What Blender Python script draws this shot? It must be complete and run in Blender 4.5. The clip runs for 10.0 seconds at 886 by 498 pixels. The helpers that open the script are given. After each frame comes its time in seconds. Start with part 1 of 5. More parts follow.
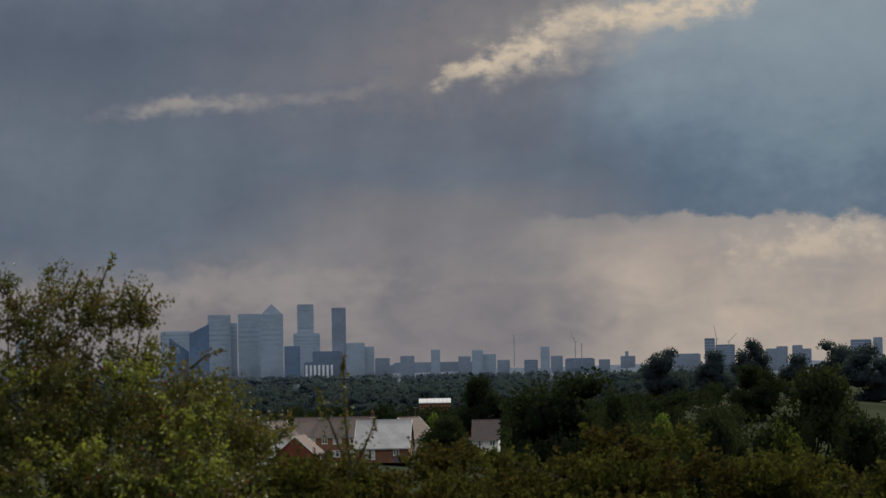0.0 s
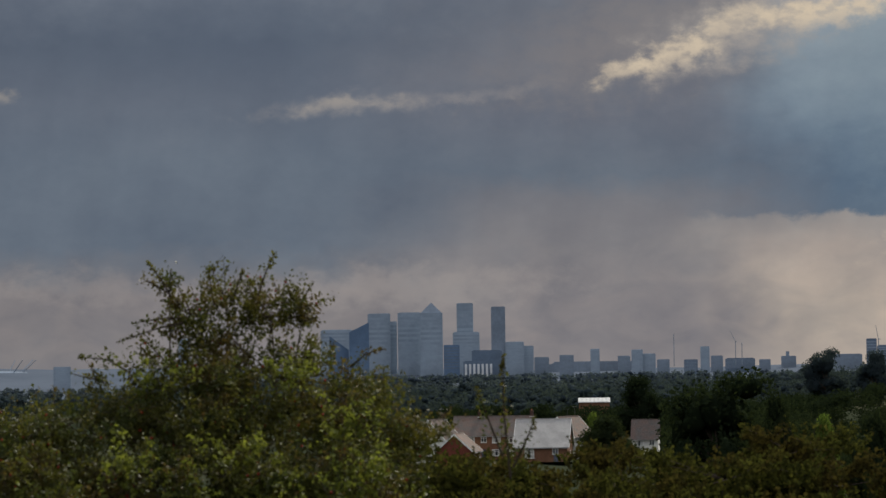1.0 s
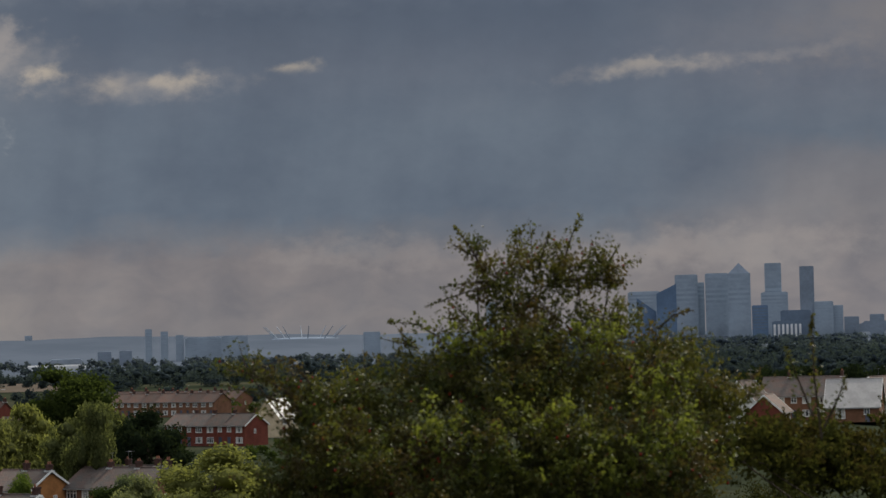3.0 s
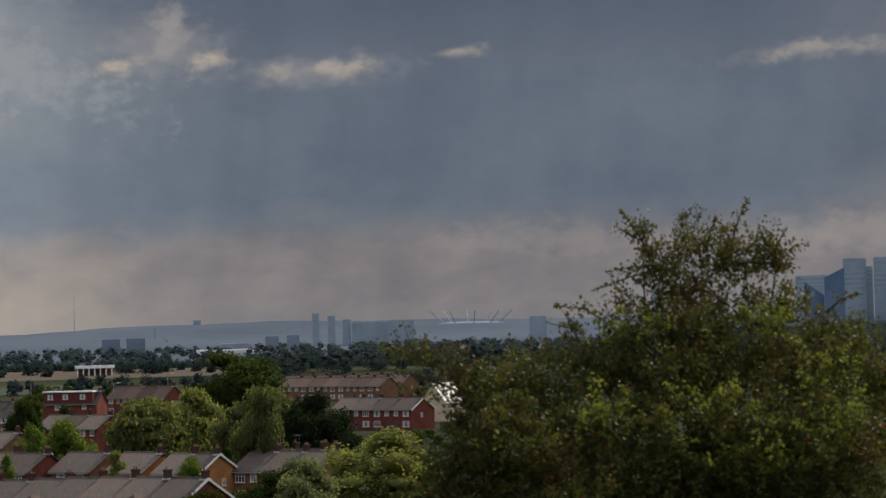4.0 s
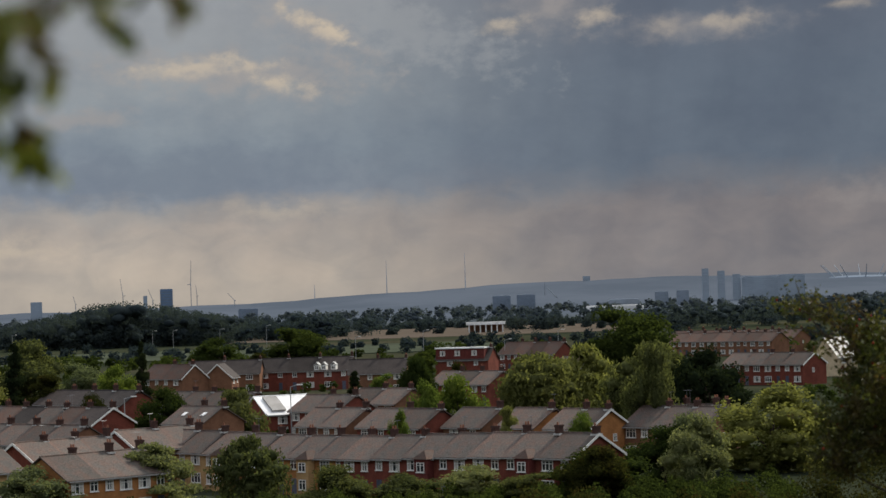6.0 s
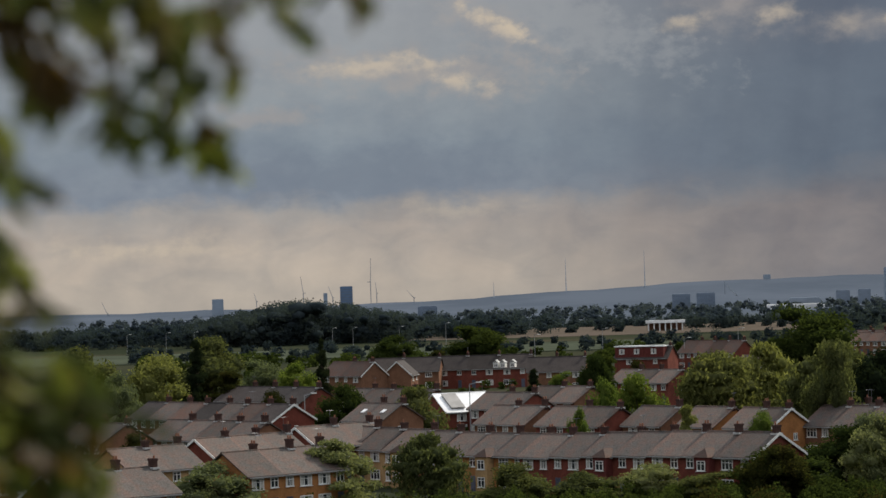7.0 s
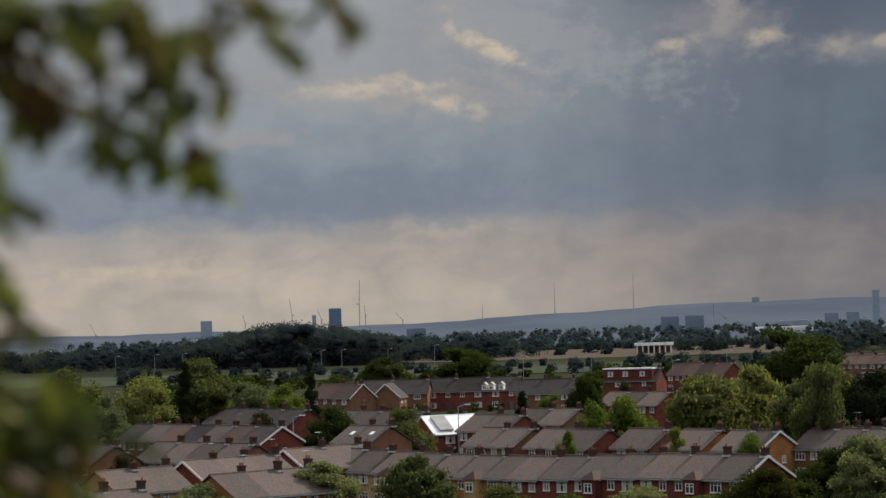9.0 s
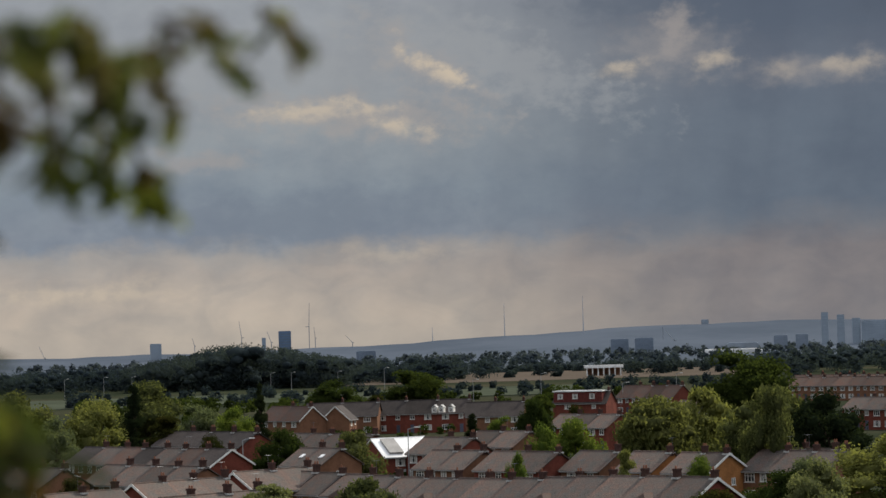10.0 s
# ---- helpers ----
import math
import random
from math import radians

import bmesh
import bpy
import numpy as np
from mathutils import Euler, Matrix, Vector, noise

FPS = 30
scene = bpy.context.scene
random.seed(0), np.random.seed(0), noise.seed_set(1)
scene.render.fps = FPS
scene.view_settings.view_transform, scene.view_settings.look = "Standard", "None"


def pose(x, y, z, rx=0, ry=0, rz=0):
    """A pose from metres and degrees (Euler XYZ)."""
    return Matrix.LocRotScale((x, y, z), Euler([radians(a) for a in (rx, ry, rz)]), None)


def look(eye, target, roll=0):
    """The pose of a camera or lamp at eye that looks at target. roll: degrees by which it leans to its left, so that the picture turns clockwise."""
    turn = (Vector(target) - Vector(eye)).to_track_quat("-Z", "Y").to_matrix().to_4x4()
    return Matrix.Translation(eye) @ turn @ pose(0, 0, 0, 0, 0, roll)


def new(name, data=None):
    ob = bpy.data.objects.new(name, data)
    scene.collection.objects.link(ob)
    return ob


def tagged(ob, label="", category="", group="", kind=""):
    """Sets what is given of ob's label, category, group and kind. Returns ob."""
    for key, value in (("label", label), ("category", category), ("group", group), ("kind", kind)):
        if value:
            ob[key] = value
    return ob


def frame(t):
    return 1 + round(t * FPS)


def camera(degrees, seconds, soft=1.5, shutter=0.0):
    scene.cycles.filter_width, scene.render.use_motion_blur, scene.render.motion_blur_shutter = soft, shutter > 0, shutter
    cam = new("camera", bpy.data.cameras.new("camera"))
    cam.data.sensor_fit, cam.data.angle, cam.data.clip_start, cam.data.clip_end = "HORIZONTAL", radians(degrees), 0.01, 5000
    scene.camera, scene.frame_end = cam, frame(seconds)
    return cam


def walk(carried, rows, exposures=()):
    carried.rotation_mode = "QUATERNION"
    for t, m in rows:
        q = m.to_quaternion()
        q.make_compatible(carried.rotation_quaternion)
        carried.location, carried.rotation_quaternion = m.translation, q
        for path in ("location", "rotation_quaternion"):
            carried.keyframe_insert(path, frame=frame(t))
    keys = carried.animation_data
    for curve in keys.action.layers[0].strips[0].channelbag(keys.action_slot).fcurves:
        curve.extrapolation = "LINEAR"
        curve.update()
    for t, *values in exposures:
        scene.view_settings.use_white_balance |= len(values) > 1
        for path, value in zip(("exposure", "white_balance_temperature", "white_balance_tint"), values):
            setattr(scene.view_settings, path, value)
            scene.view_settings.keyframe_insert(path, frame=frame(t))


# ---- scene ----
# A wide view from a grassy hill over a housing estate to a far city skyline.
# Bearings are in degrees to the right of +y, distances in metres from the hilltop.
EYE = 25.3
cam = camera(18.0, 10.0, 1.5)
cam.data.dof.use_dof = True
cam.data.dof.focus_distance = 900.0
cam.data.dof.aperture_fstop = 5.6
ROWS = [
    (0.0, 92.303, 0.999, 0.040),
    (0.5, 92.330, 0.982, 1.652),
    (1.0, 92.332, 0.773, 3.300),
    (1.5, 92.294, 1.066, 5.109),
    (2.0, 92.158, 1.099, 6.774),
    (2.5, 91.907, 1.323, 8.123),
    (2.7, 91.812, 1.331, 8.703),
    (3.8, 91.445, 1.631, 12.216),
    (4.0, 91.446, 1.482, 12.994),
    (4.5, 91.264, 1.638, 15.106),
    (5.0, 91.058, 1.892, 17.075),
    (5.5, 90.856, 1.802, 19.217),
    (6.0, 90.771, 1.921, 20.960),
    (7.3, 90.861, 1.775, 25.010),
    (7.5, 90.863, 1.847, 24.959),
    (8.0, 90.933, 1.692, 24.865),
    (8.5, 91.100, 1.800, 24.664),
    (9.0, 91.292, 1.698, 24.400),
    (9.5, 91.512, 1.709, 23.882),
    (10.0, 91.723, 1.734, 23.373),
]
walk(cam, [(t, pose(0, 0, EYE, rx, ry, rz)) for t, rx, ry, rz in ROWS])


def lin(r, g, b):
    """Linear colour from 0-255 values."""
    return tuple(((c / 255) / 12.92 if c < 10 else (((c / 255) + 0.055) / 1.055) ** 2.4) for c in (r, g, b)) + (1.0,)


def rgb(r, g, b):
    return (r, g, b, 1.0)


# ---------------------------------------------------------------- world and sun
SUN_AZ, SUN_EL = 24.0, 42.0
world = bpy.data.worlds.new("sky")
scene.world = world
world.use_nodes = True
wt = world.node_tree
wt.nodes.clear()


class Net:
    """Short hand for node trees."""

    def __init__(self, tree):
        self.t = tree

    def put(self, sock, v):
        if isinstance(v, (int, float, tuple, list)):
            sock.default_value = v
        else:
            self.t.links.new(v, sock)

    def m(self, op, a, b=0.0, c=0.0, clamp=False):
        n = self.t.nodes.new("ShaderNodeMath")
        n.operation, n.use_clamp = op, clamp
        for s, v in zip(n.inputs, (a, b, c)):
            self.put(s, v)
        return n.outputs[0]

    def mix(self, f, a, b, mode="MIX"):
        n = self.t.nodes.new("ShaderNodeMix")
        n.data_type, n.blend_type = "RGBA", mode
        self.put(n.inputs[0], f)
        self.put(n.inputs[6], a)
        self.put(n.inputs[7], b)
        return n.outputs[2]

    def smooth(self, v, lo, hi, a=0.0, b=1.0):
        n = self.t.nodes.new("ShaderNodeMapRange")
        n.interpolation_type = "SMOOTHSTEP"
        for s, x in zip(n.inputs[:5], (v, lo, hi, a, b)):
            self.put(s, x)
        return n.outputs[0]

    def ramp(self, v, stops):
        n = self.t.nodes.new("ShaderNodeValToRGB")
        e = n.color_ramp.elements
        while len(e) < len(stops):
            e.new(0.5)
        for k, (p, col) in zip(e, stops):
            k.position, k.color = p, col
        self.put(n.inputs[0], v)
        return n.outputs[0]

    def noise(self, vec, scale, detail=4.0, rough=0.55, distort=0.0):
        n = self.t.nodes.new("ShaderNodeTexNoise")
        for key, v in (("Scale", scale), ("Detail", detail), ("Roughness", rough), ("Distortion", distort)):
            n.inputs[key].default_value = v
        self.t.links.new(vec, n.inputs["Vector"])
        return n.outputs[0]

    def vec(self, x, y, z=0.0):
        n = self.t.nodes.new("ShaderNodeCombineXYZ")
        for s, v in zip(n.inputs, (x, y, z)):
            self.put(s, v)
        return n.outputs[0]


w = Net(wt)
coord = wt.nodes.new("ShaderNodeTexCoord")
sep = wt.nodes.new("ShaderNodeSeparateXYZ")
wt.links.new(coord.outputs["Generated"], sep.inputs[0])
az0 = w.m("MULTIPLY", w.m("ARCTAN2", sep.outputs[0], sep.outputs[1]), 57.2958)
el0 = w.m("MULTIPLY", w.m("ARCSINE", sep.outputs[2]), 57.2958)
SKY = 1.17


def sky_tone(r, g, b):
    return tuple(c / 1.12 for c in lin(r, g, b)[:3]) + (1.0,)


plane = w.vec(az0, w.m("MULTIPLY", el0, 1.5))
broad_n = w.noise(plane, 0.28, 4, 0.5)
billow_n = w.noise(w.vec(az0, w.m("MULTIPLY", el0, 1.5), 4.0), 0.85, 7, 0.58)
puff_n = w.noise(w.vec(az0, w.m("MULTIPLY", el0, 1.4), 9.0), 2.1, 6, 0.6)
body_n = w.noise(w.vec(az0, w.m("MULTIPLY", el0, 1.4), 13.0), 3.2, 5, 0.55)
curl_n = w.noise(w.vec(w.m("MULTIPLY", el0, 1.5), az0, 21.0), 1.0, 6, 0.6)
billow = w.m("SUBTRACT", billow_n, 0.5)
# cloud edges wander with the billows
az = w.m("ADD", az0, w.m("MULTIPLY", w.m("SUBTRACT", broad_n, 0.5), 6.0))
el = w.m("ADD", el0, w.m("ADD", w.m("MULTIPLY", billow, 1.1), w.m("MULTIPLY", w.m("SUBTRACT", puff_n, 0.5), 0.22)))


def layers(*stops):
    """Tones of the deck from the horizon up: (degrees, r, g, b)."""
    return w.ramp(w.m("DIVIDE", w.m("ADD", el, 1.0), 12.0), [((e + 1) / 12, sky_tone(r, g, b)) for e, r, g, b in stops])


sunward = layers((-0.8, 160, 150, 143), (0.9, 166, 155, 145), (2.2, 160, 150, 143), (2.78, 148, 143, 140), (2.92, 92, 107, 123), (3.6, 88, 105, 123), (4.6, 100, 116, 132), (6.4, 128, 140, 150), (10.5, 150, 156, 164))
ahead_tones = layers((-0.8, 127, 123, 125), (0.9, 127, 123, 125), (2.4, 123, 121, 124), (3.3, 113, 114, 120), (3.9, 97, 106, 118), (5.0, 101, 106, 117), (6.0, 106, 109, 118), (7.5, 102, 107, 117), (10.5, 140, 146, 156))
mid_tones = layers((-0.8, 118, 118, 123), (0.2, 122, 119, 121), (1.5, 122, 118, 120), (2.0, 107, 111, 119), (2.5, 95, 105, 118), (4.2, 96, 106, 119), (5.4, 95, 103, 116), (6.6, 84, 93, 107), (10.5, 140, 146, 156))
east_tones = layers((-0.8, 168, 160, 150), (0.4, 174, 164, 153), (1.3, 164, 156, 149), (1.75, 152, 149, 147), (2.1, 126, 134, 145), (3.0, 126, 136, 146), (4.2, 138, 145, 151), (5.6, 145, 149, 154), (10.5, 152, 158, 166))
deck = w.mix(w.smooth(az, -25.5, -16.0), east_tones, mid_tones)
deck = w.mix(w.smooth(az, -6.5, -1.0), deck, ahead_tones)
deck = w.mix(w.smooth(az, 1.2, 4.6), deck, sunward)
# slow variation, and shafts of rain and light
deck = w.mix(1.0, deck, w.ramp(broad_n, ((0.3, (0.9, 0.91, 0.93, 1)), (0.5, (1, 1, 1, 1)), (0.7, (1.1, 1.09, 1.07, 1)))), "MULTIPLY")
deck = w.mix(1.0, deck, w.ramp(billow_n, ((0.25, (0.93, 0.935, 0.95, 1)), (0.75, (1.06, 1.055, 1.04, 1)))), "MULTIPLY")
# low down the far clouds are broken and mottled
low_n = w.noise(w.vec(az0, w.m("MULTIPLY", el0, 1.7), 30.0), 0.8, 5, 0.5, 0.6)
low_tone = w.ramp(low_n, ((0.34, (0.89, 0.91, 0.94, 1)), (0.5, (1, 1, 1, 1)), (0.68, (1.1, 1.075, 1.05, 1))))
deck = w.mix(w.m("MULTIPLY", w.smooth(el0, 3.2, 1.6), w.smooth(el0, -0.3, 0.5)), deck, w.mix(1.0, deck, low_tone, "MULTIPLY"))
deck = w.mix(0.5, deck, w.ramp(body_n, ((0.25, (0.95, 0.955, 0.96, 1)), (0.75, (1.05, 1.045, 1.04, 1)))), "MULTIPLY")
rays = w.noise(w.vec(w.m("ADD", az0, w.m("MULTIPLY", el0, -0.16)), 0.0, 5.0), 0.75, 3, 0.5)
deck = w.mix(0.75, deck, w.ramp(rays, ((0.3, (0.93, 0.93, 0.94, 1)), (0.7, (1.08, 1.08, 1.07, 1)))), "MULTIPLY")


def cloud(colour, bearing, height, rx, ry, amount=1.0, tilt=0.0, edge=0.6, grain=0.9, lit=False):
    """One cloud of the deck, by its bearing, elevation and half sizes in degrees; lit: bright above, fading below."""
    global deck
    c, s = math.cos(radians(tilt)), math.sin(radians(tilt))
    ox = w.m("SUBTRACT", w.m("ADD", az0, w.m("MULTIPLY", w.m("SUBTRACT", curl_n, 0.5), 1.9 * grain)), bearing)
    oy = w.m("SUBTRACT", w.m("ADD", el0, w.m("MULTIPLY", billow, 1.0 * grain)), height)
    dx = w.m("ADD", w.m("MULTIPLY", ox, c / rx), w.m("MULTIPLY", oy, s / rx))
    dy = w.m("ADD", w.m("MULTIPLY", oy, c / ry), w.m("MULTIPLY", ox, -s / ry))
    r = w.m("SQRT", w.m("ADD", w.m("MULTIPLY", dx, dx), w.m("MULTIPLY", dy, dy)))
    r = w.m("ADD", r, w.m("MULTIPLY", w.m("SUBTRACT", puff_n, 0.5), grain * 4.0))
    f = w.smooth(r, 1.0 + edge, max(1.0 - edge, 0.0), 0.0, amount)
    if lit:
        f = w.m("MULTIPLY", f, w.m("MULTIPLY", w.smooth(dy, -1.5, 0.4, 0.3, 1.0), w.smooth(body_n, 0.34, 0.56, 0.5, 1.0)))
    deck = w.mix(f, deck, colour)


CREAM, PALE, SLATE, BEIGE = sky_tone(204, 188, 165), sky_tone(158, 151, 147), sky_tone(86, 96, 111), sky_tone(168, 155, 145)
LIGHT, BLUE = sky_tone(150, 153, 156), sky_tone(128, 144, 153)
# broad masses
cloud(BLUE, 8.4, 6.3, 2.8, 2.4, 0.5, 0, 0.9, 0.4)
cloud(sky_tone(124, 120, 121), 1.4, 6.8, 2.8, 0.9, 0.8, 15, 0.9, 0.5)
cloud(SLATE, -7.5, 6.9, 4.5, 0.9, 0.5, 0, 0.9, 0.4)
cloud(SLATE, -17.6, 6.4, 2.9, 0.5, 0.55, -4, 0.5, 0.4)
cloud(LIGHT, -22.4, 5.6, 2.6, 0.55, 0.5, -18, 0.6, 0.9)
cloud(LIGHT, -26.6, 5.0, 3.2, 0.9, 0.45, 0, 0.9, 0.7)
cloud(sky_tone(112, 122, 135), -26.4, 2.45, 3.4, 0.45, 0.6, 2, 0.7, 0.6)
cloud(PALE, -4.0, 1.55, 2.4, 0.35, 0.35, 0, 0.8, 0.8)
# lit rims and puffs
cloud(sky_tone(160, 154, 149), 3.5, 6.95, 2.3, 0.6, 0.6, 18, 0.7, 0.55)
cloud(CREAM, 0.55, 5.86, 0.55, 0.2, 0.7, 18, 0.7, 0.7, True)
cloud(CREAM, 1.55, 6.25, 0.7, 0.3, 0.8, 22, 0.7, 0.8, True)
cloud(CREAM, 2.8, 6.78, 0.95, 0.32, 0.65, 28, 0.7, 0.7, True)
cloud(CREAM, 4.7, 7.05, 1.3, 0.32, 0.95, 8, 0.7, 0.7, True)
cloud(PALE, -4.9, 5.28, 1.6, 0.16, 0.3, 3, 0.95, 0.7)
cloud(CREAM, -5.1, 5.26, 0.9, 0.13, 0.24, 3, 0.8, 0.7, True)
cloud(PALE, -2.2, 5.5, 0.8, 0.12, 0.2, 8, 0.95, 0.7)
cloud(CREAM, 7.5, 2.2, 1.2, 0.28, 0.5, 4, 0.8, 1.0, True)
cloud(CREAM, 8.3, 2.62, 0.8, 0.15, 0.4, 0, 0.7, 0.9, True)
cloud(PALE, -15.6, 5.12, 1.35, 0.24, 0.36, 2, 0.9, 0.7)
cloud(CREAM, -14.9, 5.17, 0.5, 0.16, 0.4, 0, 0.8, 0.6, True)
cloud(CREAM, -16.3, 5.1, 0.35, 0.14, 0.25, 0, 0.8, 0.6, True)
cloud(CREAM, -12.46, 5.5, 0.42, 0.11, 0.38, 4, 0.8, 0.5, True)
cloud(PALE, -23.6, 5.5, 1.1, 0.35, 0.45, -30, 0.9, 0.8)
cloud(CREAM, -23.42, 5.42, 0.65, 0.2, 0.75, -32, 0.7, 0.7, True)
cloud(PALE, -25.0, 4.5, 2.1, 0.36, 0.55, -4, 0.9, 0.8)
cloud(CREAM, -25.7, 4.62, 1.1, 0.17, 0.55, 2, 0.7, 0.8, True)
cloud(CREAM, -24.15, 4.25, 0.6, 0.15, 0.6, -12, 0.7, 0.6, True)
cloud(CREAM, -19.5, 5.28, 0.42, 0.17, 0.55, 8, 0.7, 0.5, True)
cloud(CREAM, -17.62, 5.36, 0.42, 0.18, 0.55, 5, 0.7, 0.5, True)
cloud(PALE, -18.5, 5.7, 0.95, 0.45, 0.35, 0, 0.9, 0.7)
cloud(PALE, -18.45, 6.0, 0.28, 0.42, 0.55, -10, 0.8, 0.6)
cloud(PALE, -28.3, 3.66, 0.8, 0.2, 0.5, 0, 0.9, 0.8)
cloud(CREAM, -30.5, 0.98, 1.5, 0.22, 0.4, 0, 0.9, 0.9, True)
cloud(CREAM, -24.3, 1.6, 0.9, 0.16, 0.25, 0, 0.9, 0.9, True)
cloud(PALE, -10.8, 1.62, 1.7, 0.26, 0.25, 0, 0.95, 0.9)
# overhead the deck is thin and bright
deck = w.mix(w.smooth(el0, 11.0, 38.0), deck, w.ramp(broad_n, ((0.3, rgb(0.62, 0.68, 0.78)), (0.7, rgb(1.5, 1.5, 1.48)))))
nish = wt.nodes.new("ShaderNodeTexSky")
nish.sky_type, nish.sun_disc, nish.sun_elevation, nish.sun_rotation = "NISHITA", False, radians(SUN_EL), radians(SUN_AZ)
bg = wt.nodes.new("ShaderNodeBackground")
# higher up and behind, the deck breaks and clear sky shows through
gap = w.m("MULTIPLY", w.smooth(el0, 12.0, 45.0), w.smooth(w.noise(coord.outputs["Generated"], 2.2, 4), 0.4, 0.65, 0.1, 0.75))
wt.links.new(w.mix(gap, deck, w.mix(1.0, nish.outputs[0], (0.1, 0.1, 0.1, 1), "MULTIPLY")), bg.inputs[0])
bg.inputs[1].default_value = SKY
wo = wt.nodes.new("ShaderNodeOutputWorld")
wt.links.new(bg.outputs[0], wo.inputs[0])

sun = new("sun", bpy.data.lights.new("sun", "SUN"))
sun.data.energy, sun.data.angle, sun.data.color = 4.2, radians(1.5), (1.0, 0.93, 0.8)
sa, se = radians(SUN_AZ), radians(SUN_EL)
sun.matrix_world = look((math.sin(sa) * math.cos(se) * 300, math.cos(sa) * math.cos(se) * 300, math.sin(se) * 300), (0, 0, 0))
scene.view_settings.exposure = 0.0


# ---------------------------------------------------------------- materials
def material(name, col, rough=0.8, vary=0.25, scale=1.0, metal=0.0, bump=0.0, second=None, per="", spec=0.12):
    """A surface with variation at two scales; per: "object" or "island" adds tone from piece to piece."""
    m = bpy.data.materials.new(name)
    m.use_nodes = True
    t = m.node_tree
    b = t.nodes["Principled BSDF"]
    q = Net(t)
    pos = t.nodes.new("ShaderNodeTexCoord").outputs["Object"]
    n1 = q.noise(pos, scale, 5, 0.6)
    n2 = q.noise(pos, scale * 9, 3, 0.6)
    c = q.mix(q.smooth(n1, 0.35, 0.65), col, second or tuple(x * 0.75 for x in col[:3]) + (1,))
    c = q.mix(1.0, c, q.ramp(n2, ((0.25, (1 - vary,) * 3 + (1,)), (0.75, (1 + vary,) * 3 + (1,)))), "MULTIPLY")
    if per:
        src = t.nodes.new("ShaderNodeObjectInfo").outputs["Random"] if per == "object" else t.nodes.new("ShaderNodeNewGeometry").outputs["Random Per Island"]
        c = q.mix(1.0, c, q.ramp(src, ((0.0, (0.7, 0.68, 0.66, 1)), (0.5, (1, 1, 1, 1)), (1.0, (1.28, 1.22, 1.18, 1)))), "MULTIPLY")
    t.links.new(c, b.inputs["Base Color"])
    b.inputs["Roughness"].default_value, b.inputs["Metallic"].default_value = rough, metal
    b.inputs["Specular IOR Level"].default_value = spec
    if bump:
        bn = t.nodes.new("ShaderNodeBump")
        bn.inputs["Strength"].default_value, bn.inputs["Distance"].default_value = bump, 0.03
        t.links.new(n2, bn.inputs["Height"])
        t.links.new(bn.outputs[0], b.inputs["Normal"])
    return m


def leafy(name, dark, mid, bright, through_light=0.5, rough=0.8, tints=(), gloss=0.0, patch=1.1):
    """Foliage: tone from leaf to leaf, part of the light passing through."""
    m = bpy.data.materials.new(name)
    m.use_nodes = True
    t = m.node_tree
    b = t.nodes["Principled BSDF"]
    q = Net(t)
    rnd = t.nodes.new("ShaderNodeNewGeometry").outputs["Random Per Island"]
    obj = t.nodes.new("ShaderNodeObjectInfo").outputs["Random"]
    c = q.ramp(rnd, ((0.0, dark), (0.5, mid), (1.0, bright)))
    pos = t.nodes.new("ShaderNodeTexCoord").outputs["Object"]
    c = q.mix(q.smooth(q.noise(pos, 1.3, 3), 0.4, 0.68, 0.0, 0.55), c, bright)
    c = q.mix(1.0, c, q.ramp(q.noise(pos, 0.02, 3, 0.6), ((0.35, (0.72, 0.74, 0.78, 1)), (0.5, (1, 1, 1, 1)), (0.65, (1.2, 1.18, 1.08, 1)))), "MULTIPLY")
    for k, tint in enumerate(tints):
        c = q.mix(q.smooth(q.noise(pos, patch * (1 + 0.8 * k), 3, 0.5, 0.5), 0.5, 0.62, 0.0, 0.75), c, tint)
    c = q.mix(1.0, c, q.ramp(obj, ((0.0, (0.8, 0.84, 0.85, 1)), (1.0, (1.2, 1.14, 1.0, 1)))), "MULTIPLY")
    t.links.new(c, b.inputs["Base Color"])
    b.inputs["Roughness"].default_value = rough
    b.inputs["Specular IOR Level"].default_value = gloss
    tr = t.nodes.new("ShaderNodeBsdfTranslucent")
    t.links.new(q.mix(1.0, c, (1.18, 1.18, 0.75, 1), "MULTIPLY"), tr.inputs[0])
    mx = t.nodes.new("ShaderNodeMixShader")
    mx.inputs[0].default_value = through_light
    t.links.new(b.outputs[0], mx.inputs[1])
    t.links.new(tr.outputs[0], mx.inputs[2])
    t.links.new(mx.outputs[0], t.nodes["Material Output"].inputs[0])
    return m


